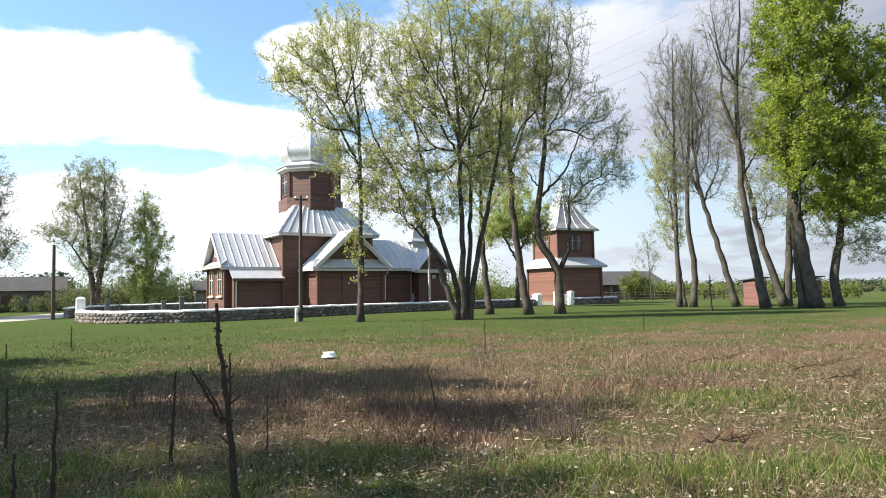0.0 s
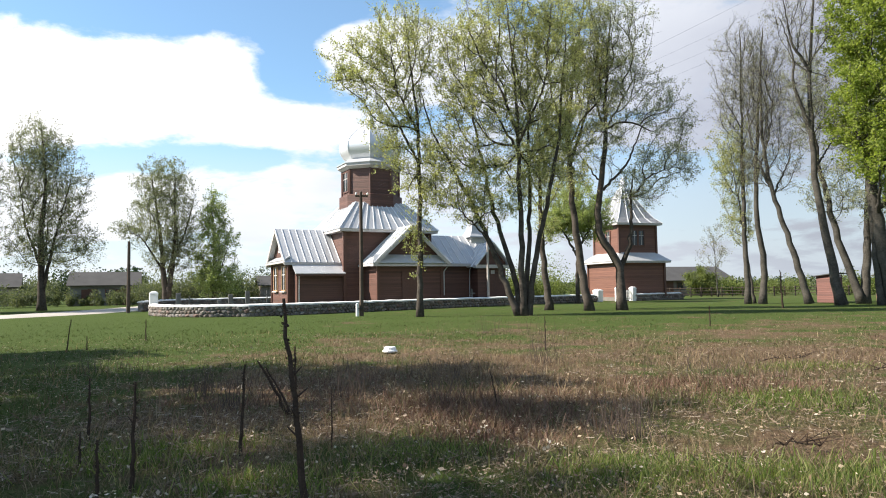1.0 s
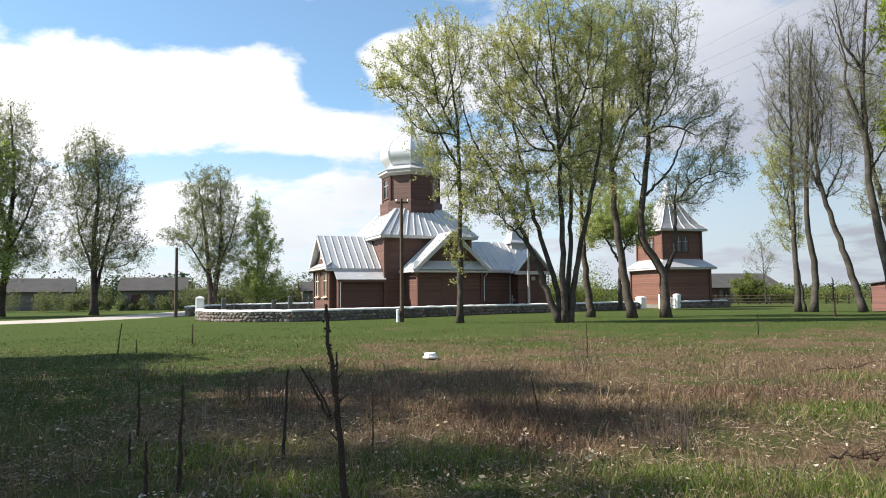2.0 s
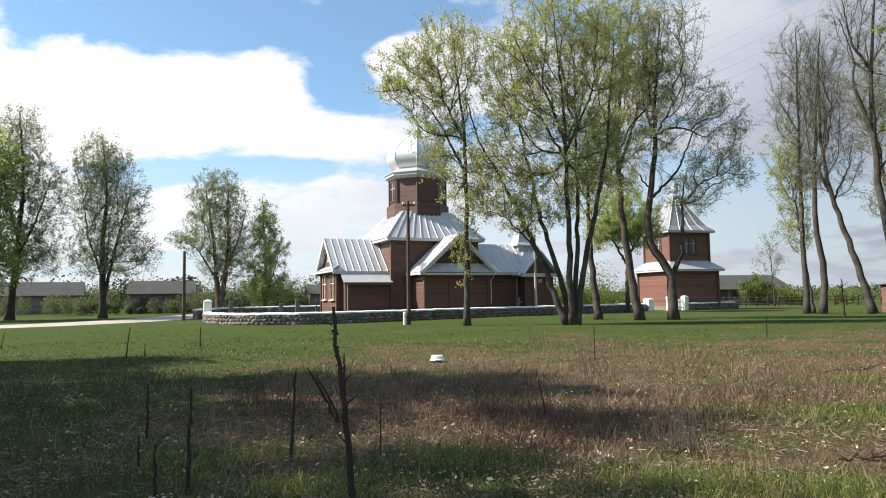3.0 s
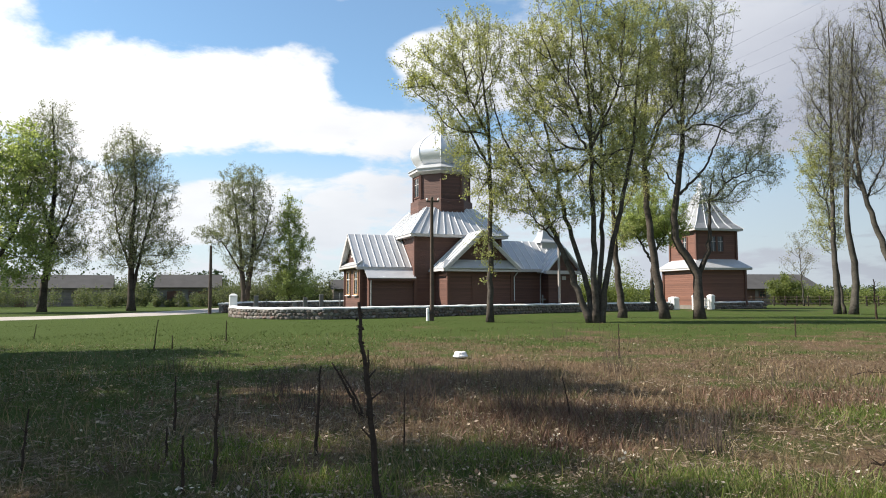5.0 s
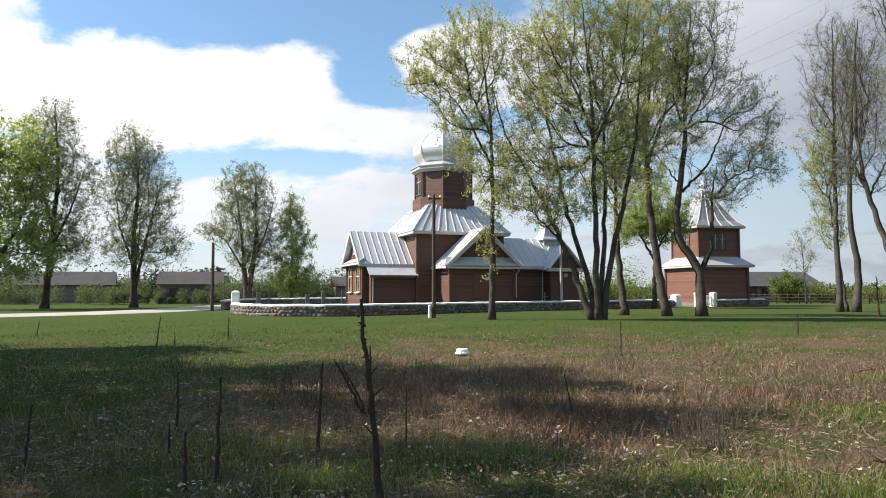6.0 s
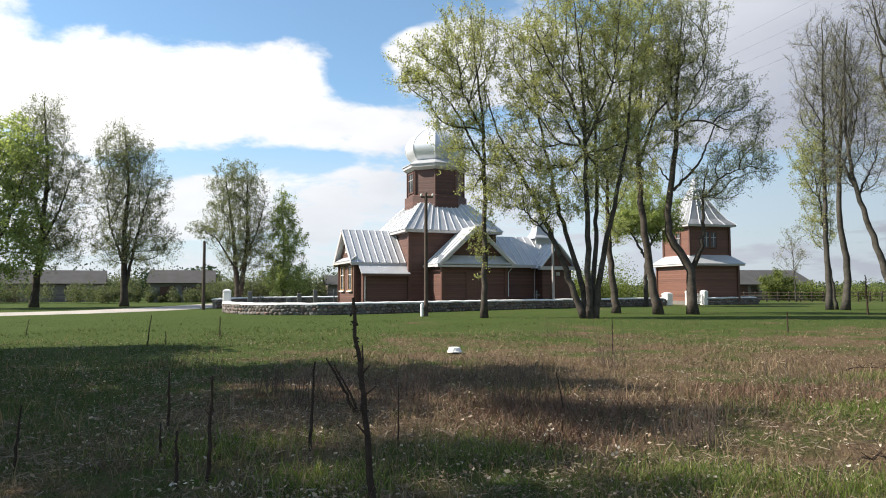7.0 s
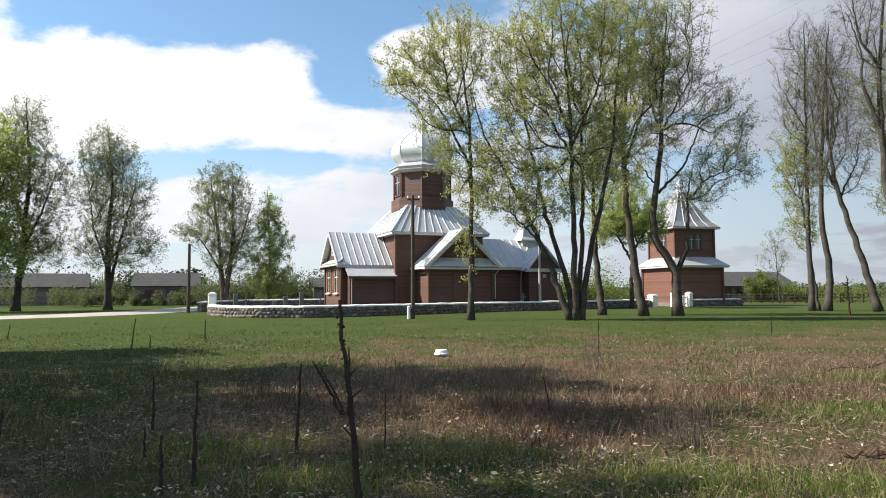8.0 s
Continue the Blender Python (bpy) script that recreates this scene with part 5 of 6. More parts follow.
# roadside trees beyond the lane
LANE = "roadside trees beyond the lane"
crown_tree("roadside_tree", "tall roadside tree in grey-green young leaf", (-38.7, 64.0), [([(0, 0, 0), (0.6, 0, 8), (0.9, 0, 13), (0.3, 0, 20)], 0.38), ([(0.6, 0, 6), (2.4, 0, 10), (3.6, 0, 14)], 0.16), ([(0.7, 0, 7), (-0.8, 0, 12), (-1.4, 0, 16)], 0.15)], [(0.4, 0, 17.4, 2.5, 2.3, 3.4), (1.7, 0, 11.8, 3.3, 3.0, 4.6), (1.4, 0, 6.4, 3.6, 3.0, 2.8), (-1.0, 0, 13.0, 1.6, 1.6, 3.0)], 41, BARK, LEAF_LANE, 1080, 34500, 0.07, 0.8, 4, 3.2, 0.22, group=LANE)
crown_tree("roadside_tree", "tall roadside tree in grey-green young leaf", (-31.8, 67.6), [([(0, 0, 0), (-0.2, 0, 8), (0.2, 0, 12), (-0.4, 0, 18)], 0.4), ([(0.1, 0, 2.0), (1.3, 0, 8), (2.6, 0, 13)], 0.2), ([(-0.1, 0, 4), (-1.6, 0, 8), (-2.4, 0, 13.5)], 0.16)], [(-0.4, 0, 15.6, 2.8, 2.6, 3.1), (0.4, 0, 11.6, 4.0, 3.6, 4.4), (0.8, 0, 6.6, 4.4, 3.6, 3.0)], 42, BARK, LEAF_LANE, 1250, 41400, 0.07, 0.8, 4, 2.6, 0.22, group=LANE)
crown_tree("roadside_tree", "broad tree in young leaf behind the churchyard", (-24.6, 82.0), [([(0, 0, 0), (-0.6, 0, 7), (-1.8, 0, 15.5)], 0.42), ([(0.2, 0, 1), (1.0, 0, 8), (0.8, 0, 16.5)], 0.36), ([(0.2, 0, 4), (2.2, 0, 9), (3.2, 0, 13)], 0.22), ([(-0.3, 0, 4), (-2.8, 0, 8), (-5.2, 0, 9.4)], 0.16)], [(-0.5, 0, 14.4, 3.6, 3.2, 3.3), (0.0, 0, 9.8, 4.4, 3.8, 4.0), (-4.6, 0, 9.0, 1.8, 1.6, 1.3), (0.6, 0, 5.6, 3.2, 2.8, 1.8)], 43, BARK, LEAF_LANE, 1080, 32100, 0.08, 0.85, 4, 3.0, 0.22, group=LANE)
crown_tree("birch_tree", "light green birch with upward twigs", (-19.2, 82.0), [([(0, 0, 0), (0.1, 0, 6), (-0.3, 0, 14.2)], 0.2), ([(0, 0, 1.5), (1.4, 0, 6), (2.0, 0, 9)], 0.11), ([(0, 0, 1.5), (-1.2, 0, 5), (-1.6, 0, 8)], 0.11)], [(-0.1, 0, 11.0, 1.6, 1.5, 3.0), (0.3, 0, 6.4, 2.8, 2.5, 3.8), (0.4, 0, 3.0, 3.2, 2.6, 2.0)], 44, BARK, LEAF_BIRCH, 460, 24000, 0.09, 0.8, 4, 1.2, 0.35, group=LANE)
crown_tree("lane_tree", "green leafy tree at the bend of the lane", (-42.2, 60.0), [([(0, 0, 0), (0.4, 0, 9), (0.0, 0, 17.5)], 0.5), ([(0, 0, 2.5), (3.0, 0, 7), (4.6, 0, 12)], 0.28), ([(0, 0, 3), (-3, 0, 9), (-4.6, 0, 14)], 0.28)], [(2.2, 0, 13.2, 4.4, 4.2, 4.8), (3.3, 0, 6.4, 3.8, 3.6, 4.2), (-3.2, 0, 10.4, 4.6, 4.2, 6.4)], 45, BARK, LEAF_BIRCH, 1100, 34000, 0.14, 1.0, 3, 2.4, group=LANE)
# trees whose shade lies over the near meadow
SHADE = "trees that shade the near meadow"
build_tree("shade_tree", "broad leafy tree at the edge of the meadow", (-21.5, 16.2), [([(0, 0, 0), (0.2, 0, 5), (0.0, 0, 12)], 0.4), ([(0, 0, 2.5), (1.0, 1.0, 5), (1.6, 1.6, 9)], 0.22), ([(0, 0, 2.5), (-1.6, -1.4, 5), (-2.6, -2, 8)], 0.22)], 46, BARK, LEAF_DARK, 18000, 0.2, 3.4, 0.14, 18, 0.4, 0.36, 0.05, 5, fine=0, group=SHADE)
build_tree("shade_tree", "tall leafy tree at the edge of the meadow", (-18.4, 10.4), [([(0, 0, 0), (0.2, 0, 8), (0.0, 0, 17)], 0.45), ([(0, 0, 3), (-0.6, 1.6, 8), (-1.0, 2.2, 13)], 0.24), ([(0, 0, 3), (-0.6, -1.8, 8), (-1.0, -2.4, 13)], 0.24)], 47, BARK, LEAF_DARK, 22000, 0.2, 4.0, 0.14, 20, 0.4, 0.36, 0.05, 5, fine=0, group=SHADE)
build_tree("shade_tree", "tall leafy tree at the edge of the meadow", (-17.5, 5.0), [([(0, 0, 0), (0.2, 0, 7), (0.0, 0, 14.5)], 0.45), ([(0, 0, 3), (-0.6, 1.6, 7), (-1.0, 2.2, 11)], 0.24), ([(0, 0, 3), (-0.6, -1.8, 7), (-1.0, -2.4, 11)], 0.24)], 48, BARK, LEAF_DARK, 18000, 0.2, 4.0, 0.14, 20, 0.4, 0.36, 0.05, 5, fine=0, group=SHADE)


# ---- bushes and the far woods ----
def woodland(name, label, spots, seed, mat, leaves, size):
    """A mass of shrubs or woods far off: many clumps of leaves with an uneven outline."""
    rng = np.random.default_rng(seed)
    pts = []
    for x, y, w, h in spots:
        n = max(8, int(w * 3.2))
        for _ in range(n):
            cx, cy, ch = x + rng.normal() * w * 0.42, y + rng.normal() * 2.0, h * (0.45 + 0.6 * rng.random() ** 1.4)
            k = int(leaves / n)
            q = rng.normal(size=(k, 3))
            q /= np.linalg.norm(q, axis=1, keepdims=True)
            q *= rng.random((k, 1)) ** 0.55
            q *= np.array([ch * 0.42, ch * 0.36, ch * 0.52])
            pts.append(q + np.array([cx, cy, ch * 0.5]))
    pts = np.concatenate(pts)
    pts = pts[pts[:, 2] > 0.02]
    v, f = quads(pts, size * (0.6 + rng.random(len(pts)) * 0.8), rng, 0.7)
    ob = raw(name, v, f, mat)
    return tagged(ob, label, "bushes", "", "stuff")


woodland("lane_bushes", "green bushes and undergrowth behind the lane", [(-70, 106, 14, 5.4), (-58, 108, 12, 5.0), (-47, 106, 10, 5.2), (-38, 106, 10, 5.6), (-28, 100, 8, 5.6), (-21, 102, 8, 5.6), (-14, 106, 8, 6.2), (-9, 102, 5, 5.4)], 61, LEAF_FAR, 9000, 0.115)
woodland("lane_thicket", "dark undergrowth around the roadside trees", [(-43, 84, 7, 3.6), (-29, 87, 5, 3.6), (-36, 90, 5, 1.8), (-57, 86, 10, 4.2)], 66, LEAF_FAR, 9000, 0.085)
woodland("churchyard_bushes", "light green bushes behind the gate", [(14, 78, 5, 4.6), (18.5, 80, 6, 5.4), (22, 84, 5, 4.0), (10, 80, 3, 4.0)], 62, LEAF_BUSH, 8500, 0.085)
woodland("field_bushes", "scattered shrubs at the edge of the far field", [(50, 92, 4, 3.0), (56, 90, 5, 3.2), (61, 80, 4, 3.6), (63, 72, 4, 2.6), (66, 62, 5, 4.0), (63, 56, 3.5, 5.0), (70, 60, 6, 5.0)], 63, LEAF_BUSH, 4500, 0.10)
woodland("field_hedge", "low green hedge across the end of the field, colour dulled for haze", [(x, 150 - 0.2 * x, 14, 2.9) for x in range(36, 190, 10)], 67, LEAF_FAR, 1600, 0.22)
woodland("far_woods", "distant woods along the edge of the fields", [(x, 620 + 40 * math.sin(x * 0.01), 60, 9) for x in range(-560, 640, 48)], 64, CONIFER, 1300, 1.1)
woodland("far_conifers", "dark conifers behind the farm buildings", [(-54, 150, 5, 8), (-20, 190, 14, 10), (-70, 170, 24, 8), (-110, 160, 40, 9)], 65, CONIFER, 9000, 0.3)


def far_fence():
    ob = thing("field_fence", "dark weathered post-and-rail fence across the far field", "fence")
    bm_post = box(-0.06, 0.06, -0.06, 0.06, 0, 1.25)
    data = bpy.data.meshes.new("post")
    bm_post.to_mesh(data)
    bm_post.free()
    data.materials.append(POLE_WOOD)
    a, b = Vector((33, 84, 0)), Vector((62, 78, 0))
    for i in range(24):
        piece("post", data, ob, Matrix.Translation(a.lerp(b, i / 23)))
    for z in (0.35, 0.75, 1.1):
        part("rail", tube_bm([a + Vector((0, -0.08, z)), b + Vector((0, -0.08, z))], 0.035, 4), POLE_WOOD, ob)


far_fence()


# ---- meadow growth ----
def scatter(count, near, far, seed, half=0.86, power=1.0):
    """Random spots in a fan before the path, thinner with distance."""
    rng = np.random.default_rng(seed)
    r = near * (far / near) ** (rng.random(count) ** power)
    a = (rng.random(count) * 2 - 1) * half
    return np.stack([r * np.sin(a), r * np.cos(a), np.zeros(count)], 1), r, rng


def ground_z(p):
    return np.array([0.05 * noise.noise((x * 0.25, y * 0.25, 0)) * min(1, math.hypot(x, y) / 6) if math.hypot(x, y) < 34 else 0.0 for x, y in p[:, :2]])


def patch(p, s, seed):
    return np.array([noise.noise((x * s + seed, y * s, seed)) for x, y in p[:, :2]])


def blades(name, label, count, near, far, seed, h0, h1, w, mat, lean=0.35, clump=0.0, power=1.0):
    p, r, rng = scatter(count, near, far, seed, 0.86, power)
    if clump:
        keep = patch(p, 0.35, seed) + 0.5 * patch(p, 1.3, seed + 5) + rng.normal(size=count) * 0.12 > clump
        p, r = p[keep], r[keep]
    n = len(p)
    p[:, 2] = ground_z(p) - 0.01
    h = (h0 + (h1 - h0) * rng.random(n) ** 2) * np.clip(14 / r, 0.45, 1.0)
    width = w * (0.6 + 0.8 * rng.random(n)) * np.clip(r / 9, 0.7, 2.6)
    az = rng.random(n) * 2 * math.pi
    side = np.stack([np.cos(az), np.sin(az), np.zeros(n)], 1) * width[:, None]
    tilt = rng.normal(size=(n, 3)) * lean
    tilt[:, 2] = 0
    mid = p + (np.array([0, 0, 0.55]) + tilt * 0.3) * h[:, None]
    top = p + (np.array([0, 0, 1.0]) + tilt) * h[:, None]
    v = np.stack([p - side, p + side, mid + side * 0.75, mid - side * 0.75, top], 1).reshape(-1, 3)
    base = np.arange(n) * 5
    f = [(b, b + 1, b + 2, b + 3) for b in base.tolist()] + [(b + 3, b + 2, b + 4) for b in base.tolist()]
    return tagged(raw(name, v, f, mat), label, "grass", "", "stuff")


blades("meadow_grass", "short green and straw-coloured meadow grass", 125000, 3.0, 50, 71, 0.03, 0.12, 0.005, BLADES, 0.8)
blades("tall_grass", "longer tufts of green and dry grass", 62000, 3.0, 40, 72, 0.08, 0.25, 0.0045, BLADES, 0.75, 0.03)
blades("dry_weeds", "thin brown stalks of last year's weeds", 26000, 3.6, 26, 73, 0.08, 0.36, 0.0026, STALKS, 0.45, 0.15)


def weed_patch(x, y, rx, ry, count, seed, h, mat, label):
    """A patch of dead, broken weeds, thick in the middle and thin at its rim."""
    rng = np.random.default_rng(seed)
    p = rng.normal(size=(count, 3)) * np.array([rx, ry, 0]) * 0.55 + np.array([x, y, 0])
    p[:, 2] = ground_z(p) - 0.01
    d = np.stack([rng.normal(size=count) * 0.5, rng.normal(size=count) * 0.5, np.ones(count)], 1) * (h * (0.3 + 0.7 * rng.random(count)))[:, None]
    az = rng.random(count) * 2 * math.pi
    side = np.stack([np.cos(az), np.sin(az), np.zeros(count)], 1) * (0.003 + 0.005 * rng.random((count, 1)))
    v = np.stack([p - side, p + side, p + d + side * 0.4, p + d - side * 0.4], 1).reshape(-1, 3)
    tagged(raw("dead_weeds", v, np.arange(count * 4).reshape(count, 4).tolist(), mat), label, "weeds", "", "stuff")


def thatch(count, near, far, seed):
    """Broken stems of last year's growth, lying matted on the ground."""
    p, r, rng = scatter(count, near, far, seed)
    keep = patch(p, 0.45, seed) + 0.6 * patch(p, 1.7, seed + 3) + rng.normal(size=count) * 0.15 > -0.12
    p, r = p[keep], r[keep]
    n = len(p)
    p[:, 2] = ground_z(p) + 0.015 + 0.06 * rng.random(n)
    az = rng.random(n) * 2 * math.pi
    d = np.stack([np.cos(az), np.sin(az), rng.normal(size=n) * 0.22], 1) * (0.02 + 0.05 * rng.random((n, 1)) ** 2) * np.clip(r / 7, 0.6, 1.0)[:, None]
    w = np.stack([-np.sin(az), np.cos(az), rng.normal(size=n) * 0.5], 1) * (0.0016 + 0.003 * rng.random((n, 1))) * np.clip(r / 7, 0.6, 1.2)[:, None]
    v = np.stack([p - d - w, p - d + w, p + d + w, p + d - w], 1).reshape(-1, 3)
    tagged(raw("matted_stems", v, np.arange(n * 4).reshape(n, 4).tolist(), THATCH), "matted straw and brown stems of last year's weeds", "dry grass", "", "stuff")


THATCH = leaf_material("matted_dry_stems", [(0.09, 0.056, 0.037), (0.17, 0.12, 0.08), (0.27, 0.20, 0.14), (0.06, 0.04, 0.028), (0.20, 0.145, 0.10), (0.38, 0.31, 0.24)], 0.1)
thatch(60000, 3.8, 24, 76)
RUSSET = leaf_material("russet_dead_weeds", [(0.075, 0.043, 0.031), (0.14, 0.078, 0.054), (0.20, 0.115, 0.078), (0.10, 0.056, 0.043)], 0.1)
weed_patch(1.25, 8.4, 1.5, 1.3, 2600, 91, 0.2, RUSSET, "dark russet patch of dead broken weeds")
weed_patch(-1.9, 9.6, 2.2, 1.4, 1300, 92, 0.16, RUSSET, "dark russet patch of dead broken weeds")
weed_patch(5.0, 9.5, 1.8, 1.2, 1200, 93, 0.2, RUSSET, "dark russet patch of dead broken weeds")


weed_patch(1.2, 7.1, 0.9, 0.8, 1200, 94, 0.15, RUSSET, "dark russet patch of dead broken weeds")
weed_patch(0.1, 11.5, 2.2, 0.9, 700, 95, 0.17, RUSSET, "dark russet patch of dead broken weeds")
FRESH = leaf_material("fresh_grass_tufts", [(0.06, 0.095, 0.02), (0.10, 0.145, 0.03), (0.16, 0.195, 0.05), (0.30, 0.26, 0.14)], 0.4)
for gx, gy, gw, gd, gn in ((5.4, 8.3, 1.0, 0.6, 1500), (4.3, 4.9, 0.9, 0.7, 1500), (2.1, 5.3, 0.8, 0.5, 1500), (-2.2, 6.6, 0.9, 0.6, 1200), (0.4, 6.2, 0.6, 0.4, 600), (3.2, 5.0, 0.7, 0.5, 900), (-0.9, 5.4, 0.7, 0.4, 800), (7.8, 11.6, 1.2, 0.5, 900)):
    weed_patch(gx, gy, gw, gd, gn, int(gx * 10 + gy * 100), 0.15, FRESH, "low tuft of fresh green grass")


def litter(count, near, far, seed, size, clump):
    p, r, rng = scatter(count, near, far, seed)
    keep = patch(p, 0.5, seed) + rng.normal(size=count) * 0.15 > clump
    p, r = p[keep], r[keep]
    p[:, 2] = ground_z(p) + 0.03 + rng.random(len(p)) * 0.08
    v, f = quads(p, size * (0.4 + rng.random(len(p)) ** 2), rng, 0.6, 0.55)
    tagged(raw("leaf_litter", v, f, LITTER), "pale dry leaf litter scattered in the meadow", "leaves", "", "stuff")


litter(18000, 3.8, 26, 74, 0.020, -0.05)
litter(800, 4.2, 16, 75, 0.03, 0.05)


def dead_stalk(x, y, h, r, lean=(0.0, 0.0), label="single dead brown weed stalk", seed=0, seeds=True, z0=0.0):
    """A dead weed stem, crooked, with the rough remains of its seed head and a few stub twigs."""
    rng = np.random.default_rng(seed)
    ob = thing("dead_stalk", label, "stalk", Matrix.Translation((x, y, 0)), "dead weed stalks")
    line = curve_through([(0, 0, -0.03), (lean[0] * 0.35, lean[1] * 0.35, h * 0.4), (lean[0], lean[1], h)], 12, rng, r * 0.22)
    rad = r * (1 - 0.6 * np.linspace(0, 1, 12))
    if seeds:
        bits, sizes = [], []
        for i in range(140):
            k = (0.45 + 0.53 * rng.random()) if rng.random() < 0.8 else rng.random() * 0.4
            j = min(int(k * 11), 10)
            q = line[j] + (line[j + 1] - line[j]) * (k * 11 - j)
            bits.append(q + rng.normal(size=3) * r * 0.45)
            sizes.append(r * (0.25 + 0.3 * rng.random()))
        v, f = quads(np.array(bits), np.array(sizes), rng, 0.7)
        tagged(raw("seed_head", v, f, DEAD_STEM, ob), kind="stuff")
    twigs = []
    for i in range(4):
        k = 0.3 + 0.6 * rng.random()
        j = int(k * 11)
        d = rng.normal(size=3) * 0.03 + np.array([0, 0, 0.05])
        twigs.append((np.array([line[j], line[j] + d * h * 0.5, line[j] + d * h]), np.array([0.3, 0.22, 0.12]) * r))
    v, f = tubes([(line, rad)] + twigs, 6)
    raw("stem", v, f, DEAD_STEM, ob)
    return ob


dead_stalk(-0.50, 4.7, 1.5, 0.030, (-0.18, 0.2), "thick crooked dead mullein stalk standing tall", 1)
dead_stalk(-1.29, 6.5, 0.87, 0.019, (0.04, 0.0), "straight dead brown weed stalk", 2)
dead_stalk(-1.10, 8.5, 0.70, 0.024, (-0.38, 0.0), "broken dead stalk leaning over", 3)
dead_stalk(-1.04, 8.45, 0.62, 0.018, (-0.33, 0.0), "broken dead stalk leaning over", 19)
dead_stalk(-1.02, 8.5, 0.86, 0.022, (0.0, 0.0), "thin dead stalk in the weeds", 4)
dead_stalk(-1.92, 5.5, 0.86, 0.020, (0.02, 0.0), "straight dead brown weed stalk", 5)
dead_stalk(-2.10, 5.3, 0.46, 0.017, (0.0, 0.0), "short dead stalk in shaded grass", 6)
dead_stalk(-2.64, 6.3, 0.32, 0.015, (0.0, 0.0), "short dead stalk in shaded grass", 7)
dead_stalk(-3.05, 7.5, 0.66, 0.018, (0.0, 0.0), "thin dead stalk in shaded grass", 8)
dead_stalk(-3.8, 6.0, 0.55, 0.016, (0.05, 0.0), "short dead stalk in shaded grass", 9)
dead_stalk(-8.25, 18.9, 0.87, 0.022, (0.1, 0.0), "dead stalk at the edge of the shade", 10)
dead_stalk(-14.85, 24.1, 0.55, 0.02, (0.1, 0.0), "dead stalk at the edge of the shade", 11)
dead_stalk(-7.94, 19.4, 0.4, 0.02, (0.0, 0.0), "dead stalk at the edge of the shade", 12)
dead_stalk(-7.4, 22.5, 0.7, 0.025, (0.0, 0.0), "dead stalk in the green grass", 13)
dead_stalk(1.53, 8.5, 0.52, 0.012, (-0.1, 0.0), "thin dead stalk in the weeds", 14)
dead_stalk(4.15, 16.2, 0.84, 0.02, (0.0, 0.0), "dead stalk in the dry meadow", 15)
dead_stalk(12.5, 24.0, 0.75, 0.03, (0.0, 0.0), "dead stalk in the green grass", 16)
dead_stalk(25.6, 39.8, 2.4, 0.07, (-0.1, 0.0), "tall dead stalk with stub twigs", 17)
dead_stalk(-0.45, 6.6, 0.62, 0.009, (0.0, 0.0), "thin dead stalk in the weeds", 18)


def brush(x, y, h, count, seed, label, wide=1.0):
    """A clump of bare upright shoots."""
    rng = np.random.default_rng(seed)
    ob = thing("dry_shoots", label, "dry plant", Matrix.Translation((x, y, 0)), "clumps of dry shoots")
    paths = []
    for i in range(count):
        b = np.array([rng.normal() * 0.16 * wide, rng.normal() * 0.12 * wide, 0.0])
        d = np.array([rng.normal() * 0.2, rng.normal() * 0.2, 1.0]) * h * (0.5 + 0.5 * rng.random())
        paths.append((np.array([b, b + d * 0.5 + rng.normal(size=3) * 0.02, b + d]), np.array([0.0036, 0.0028, 0.0015])))
    v, f = tubes(paths, 4)
    tagged(raw("shoot", v, f, STALK_DARK, ob), kind="stuff")


STALK_DARK = plain("dry_shoot", (0.085, 0.064, 0.054), 0.9, 0.0, 0.3)
brush(2.5, 6.6, 0.5, 70, 81, "clump of thin grey-brown bare shoots")
brush(-0.35, 9.8, 0.6, 45, 82, "clump of thin grey-brown bare shoots")
brush(-2.6, 10.2, 0.55, 40, 83, "clump of thin grey-brown bare shoots")
brush(-1.9, 9.0, 0.5, 30, 84, "clump of thin grey-brown bare shoots")
brush(0.9, 9.0, 0.5, 30, 85, "clump of thin grey-brown bare shoots")
brush(4.3, 22.0, 0.75, 60, 87, "loose stand of thin grey-brown bare shoots", 6.0)
brush(-5.5, 13.5, 0.5, 50, 88, "loose stand of thin grey-brown bare shoots", 5.0)
brush(0.8, 12.0, 0.45, 50, 89, "loose stand of thin grey-brown bare shoots", 6.0)
brush(6.0, 11.0, 0.45, 60, 90, "loose stand of thin grey-brown bare shoots", 6.0)
brush(3.4, 13.5, 0.7, 40, 86, "clump of thin grey-brown bare shoots")


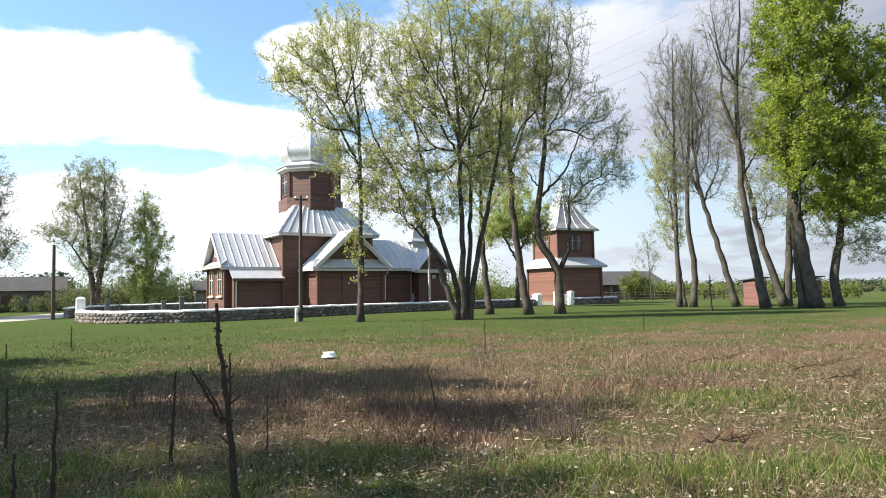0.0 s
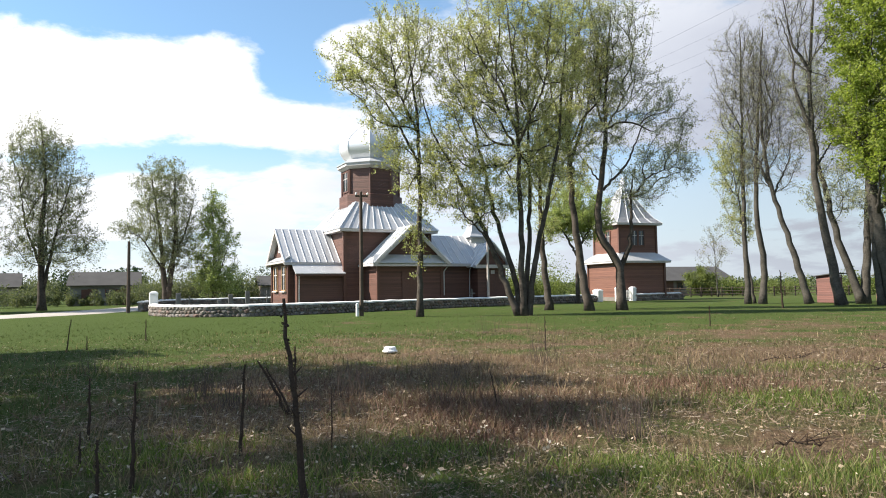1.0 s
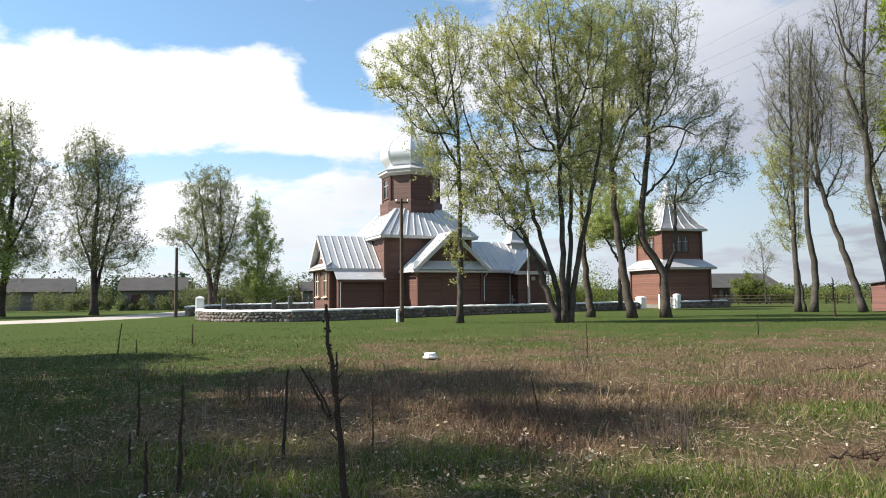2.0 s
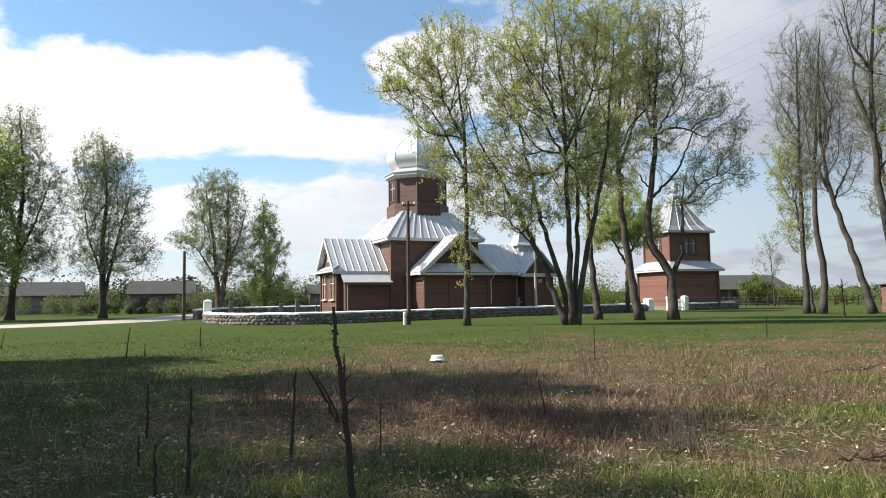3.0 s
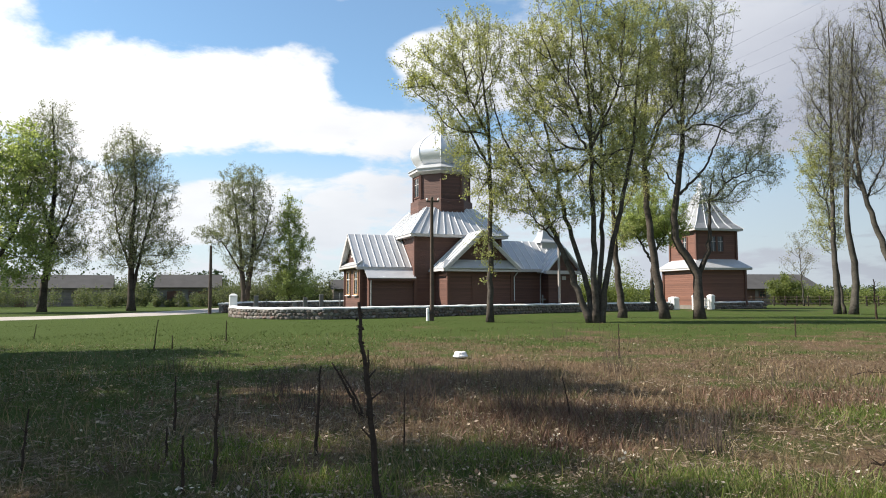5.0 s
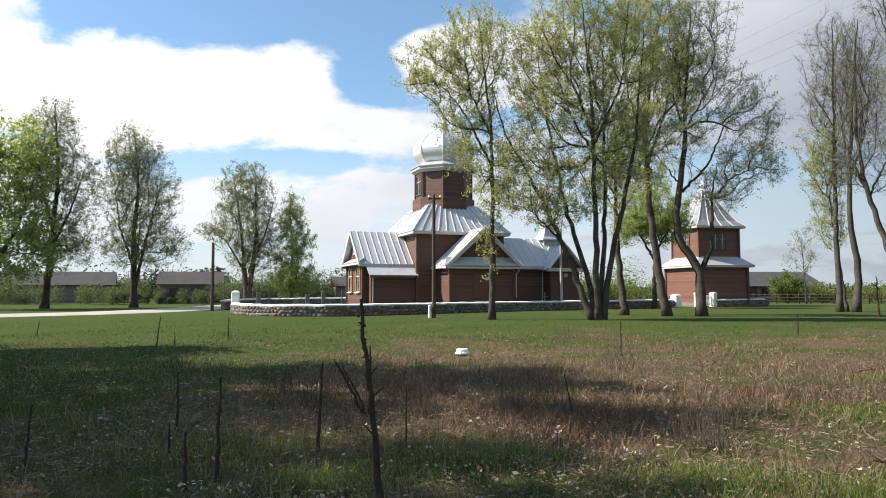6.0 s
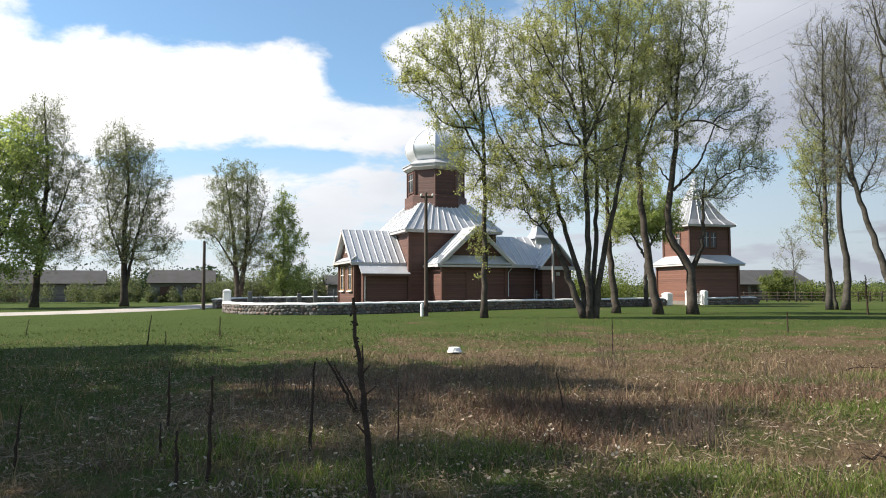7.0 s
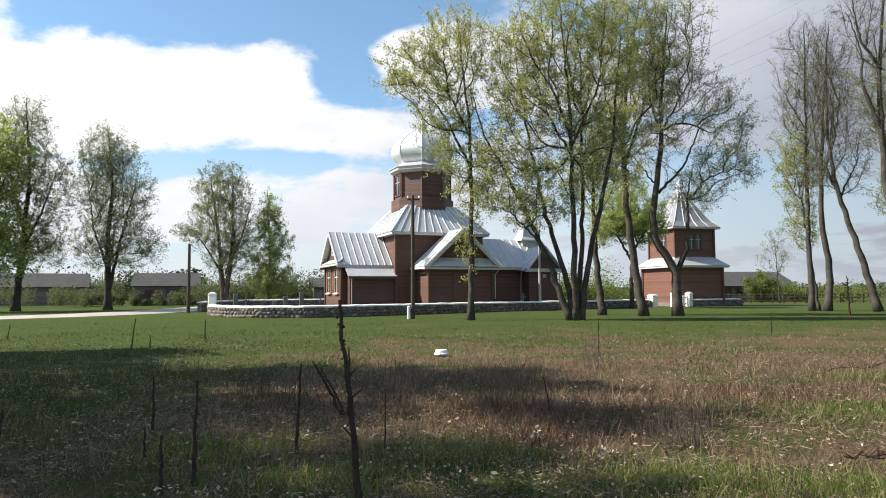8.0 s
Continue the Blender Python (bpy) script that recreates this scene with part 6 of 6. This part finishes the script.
def fallen_branch(x, y, size, turn, seed):
    """A dead branch lying in the weeds: a crooked limb with side twigs."""
    rng = np.random.default_rng(seed)
    ob = thing("fallen_branch", "dark dead branch lying in the dry weeds", "branch", pose(x, y, 0, 0, 0, turn), "fallen branches")
    line = curve_through([(-size / 2, 0, 0.02), (-size * 0.1, 0.06, 0.10), (size * 0.25, -0.05, 0.07), (size / 2, 0.08, 0.16)], 14, rng, 0.018)
    limb = [(line, 0.013 * (1 - 0.75 * np.linspace(0, 1, 14)))]
    v, f = tubes(limb, 6)
    raw("limb", v, f, DEAD_STEM, ob, "", True)
    side = []
    for i in range(14):
        j = int(rng.integers(2, 13))
        d = np.array([rng.normal() * 0.2 + 0.1, rng.normal() * 0.16, 0.06 + 0.1 * rng.random()])
        side.append((np.array([line[j], line[j] + d * 0.6, line[j] + d]), np.array([0.006, 0.004, 0.002])))
    v, f = tubes(side, 4)
    tagged(raw("twig", v, f, DEAD_STEM, ob), kind="stuff")


for x, y, size, turn, seed in ((8.0, 12.5, 0.9, -12, 1), (8.3, 9.4, 0.7, 8, 2), (9.1, 10.9, 1.0, -5, 3), (3.9, 5.9, 0.5, -25, 4)):
    fallen_branch(x, y, size, turn, seed)


def white_tub():
    ob = thing("plastic_tub", "white plastic tub lying upside down in the grass", "tub", pose(0.33, 16.4, 0.02, 0, 0, 10))
    part("body", solid([ngon(16, r, z) for r, z in ((0.165, 0.04), (0.16, 0.05), (0.145, 0.125), (0.13, 0.14))]), WHITE, ob)
    part("rim", solid([ngon(16, r, z) for r, z in ((0.17, 0.015), (0.185, 0.02), (0.185, 0.05), (0.165, 0.06))]), WHITE, ob)


white_tub()


def leaf_pile(x, y, w, seed):
    rng = np.random.default_rng(seed)
    n = 14
    p = rng.normal(size=(n, 3)) * np.array([w, w * 0.6, 0.0]) + np.array([0, 0, 0.05])
    p[:, 2] += rng.random(n) * 0.07
    v, f = quads(p, 0.008 + 0.018 * rng.random(n), rng, 0.7, 0.2)
    ob = raw("bleached_leaves", v, f, PALE_LEAF)
    ob.location = (x, y, 0)
    tagged(ob, "small heap of bleached white dead leaves", "leaves", "", "stuff")


PALE_LEAF = leaf_material("bleached_leaf", [(0.42, 0.36, 0.29), (0.62, 0.57, 0.5), (0.30, 0.23, 0.17)], 0.2)
for i, (x, y, w) in enumerate(((2.33, 8.9, 0.16), (3.32, 5.6, 0.10), (2.15, 8.95, 0.08), (-0.3, 6.3, 0.09), (1.1, 7.0, 0.06), (3.0, 8.0, 0.06), (-1.7, 5.1, 0.1), (-2.0, 5.2, 0.08), (1.6, 6.2, 0.07), (4.2, 12.0, 0.12))):
    leaf_pile(x, y, w, 90 + i)

# ---- the many stones of the walls ----
build_wall(WALL, "churchyard_wall", 10, 85, 7)
build_wall([(26.5, 66.0), (29.5, 67.6), (33.0, 69.3)], "churchyard_wall_end", 0, 0, 8)
build_wall(BACK, "churchyard_wall_back", 0, 0, 9, 0.85)
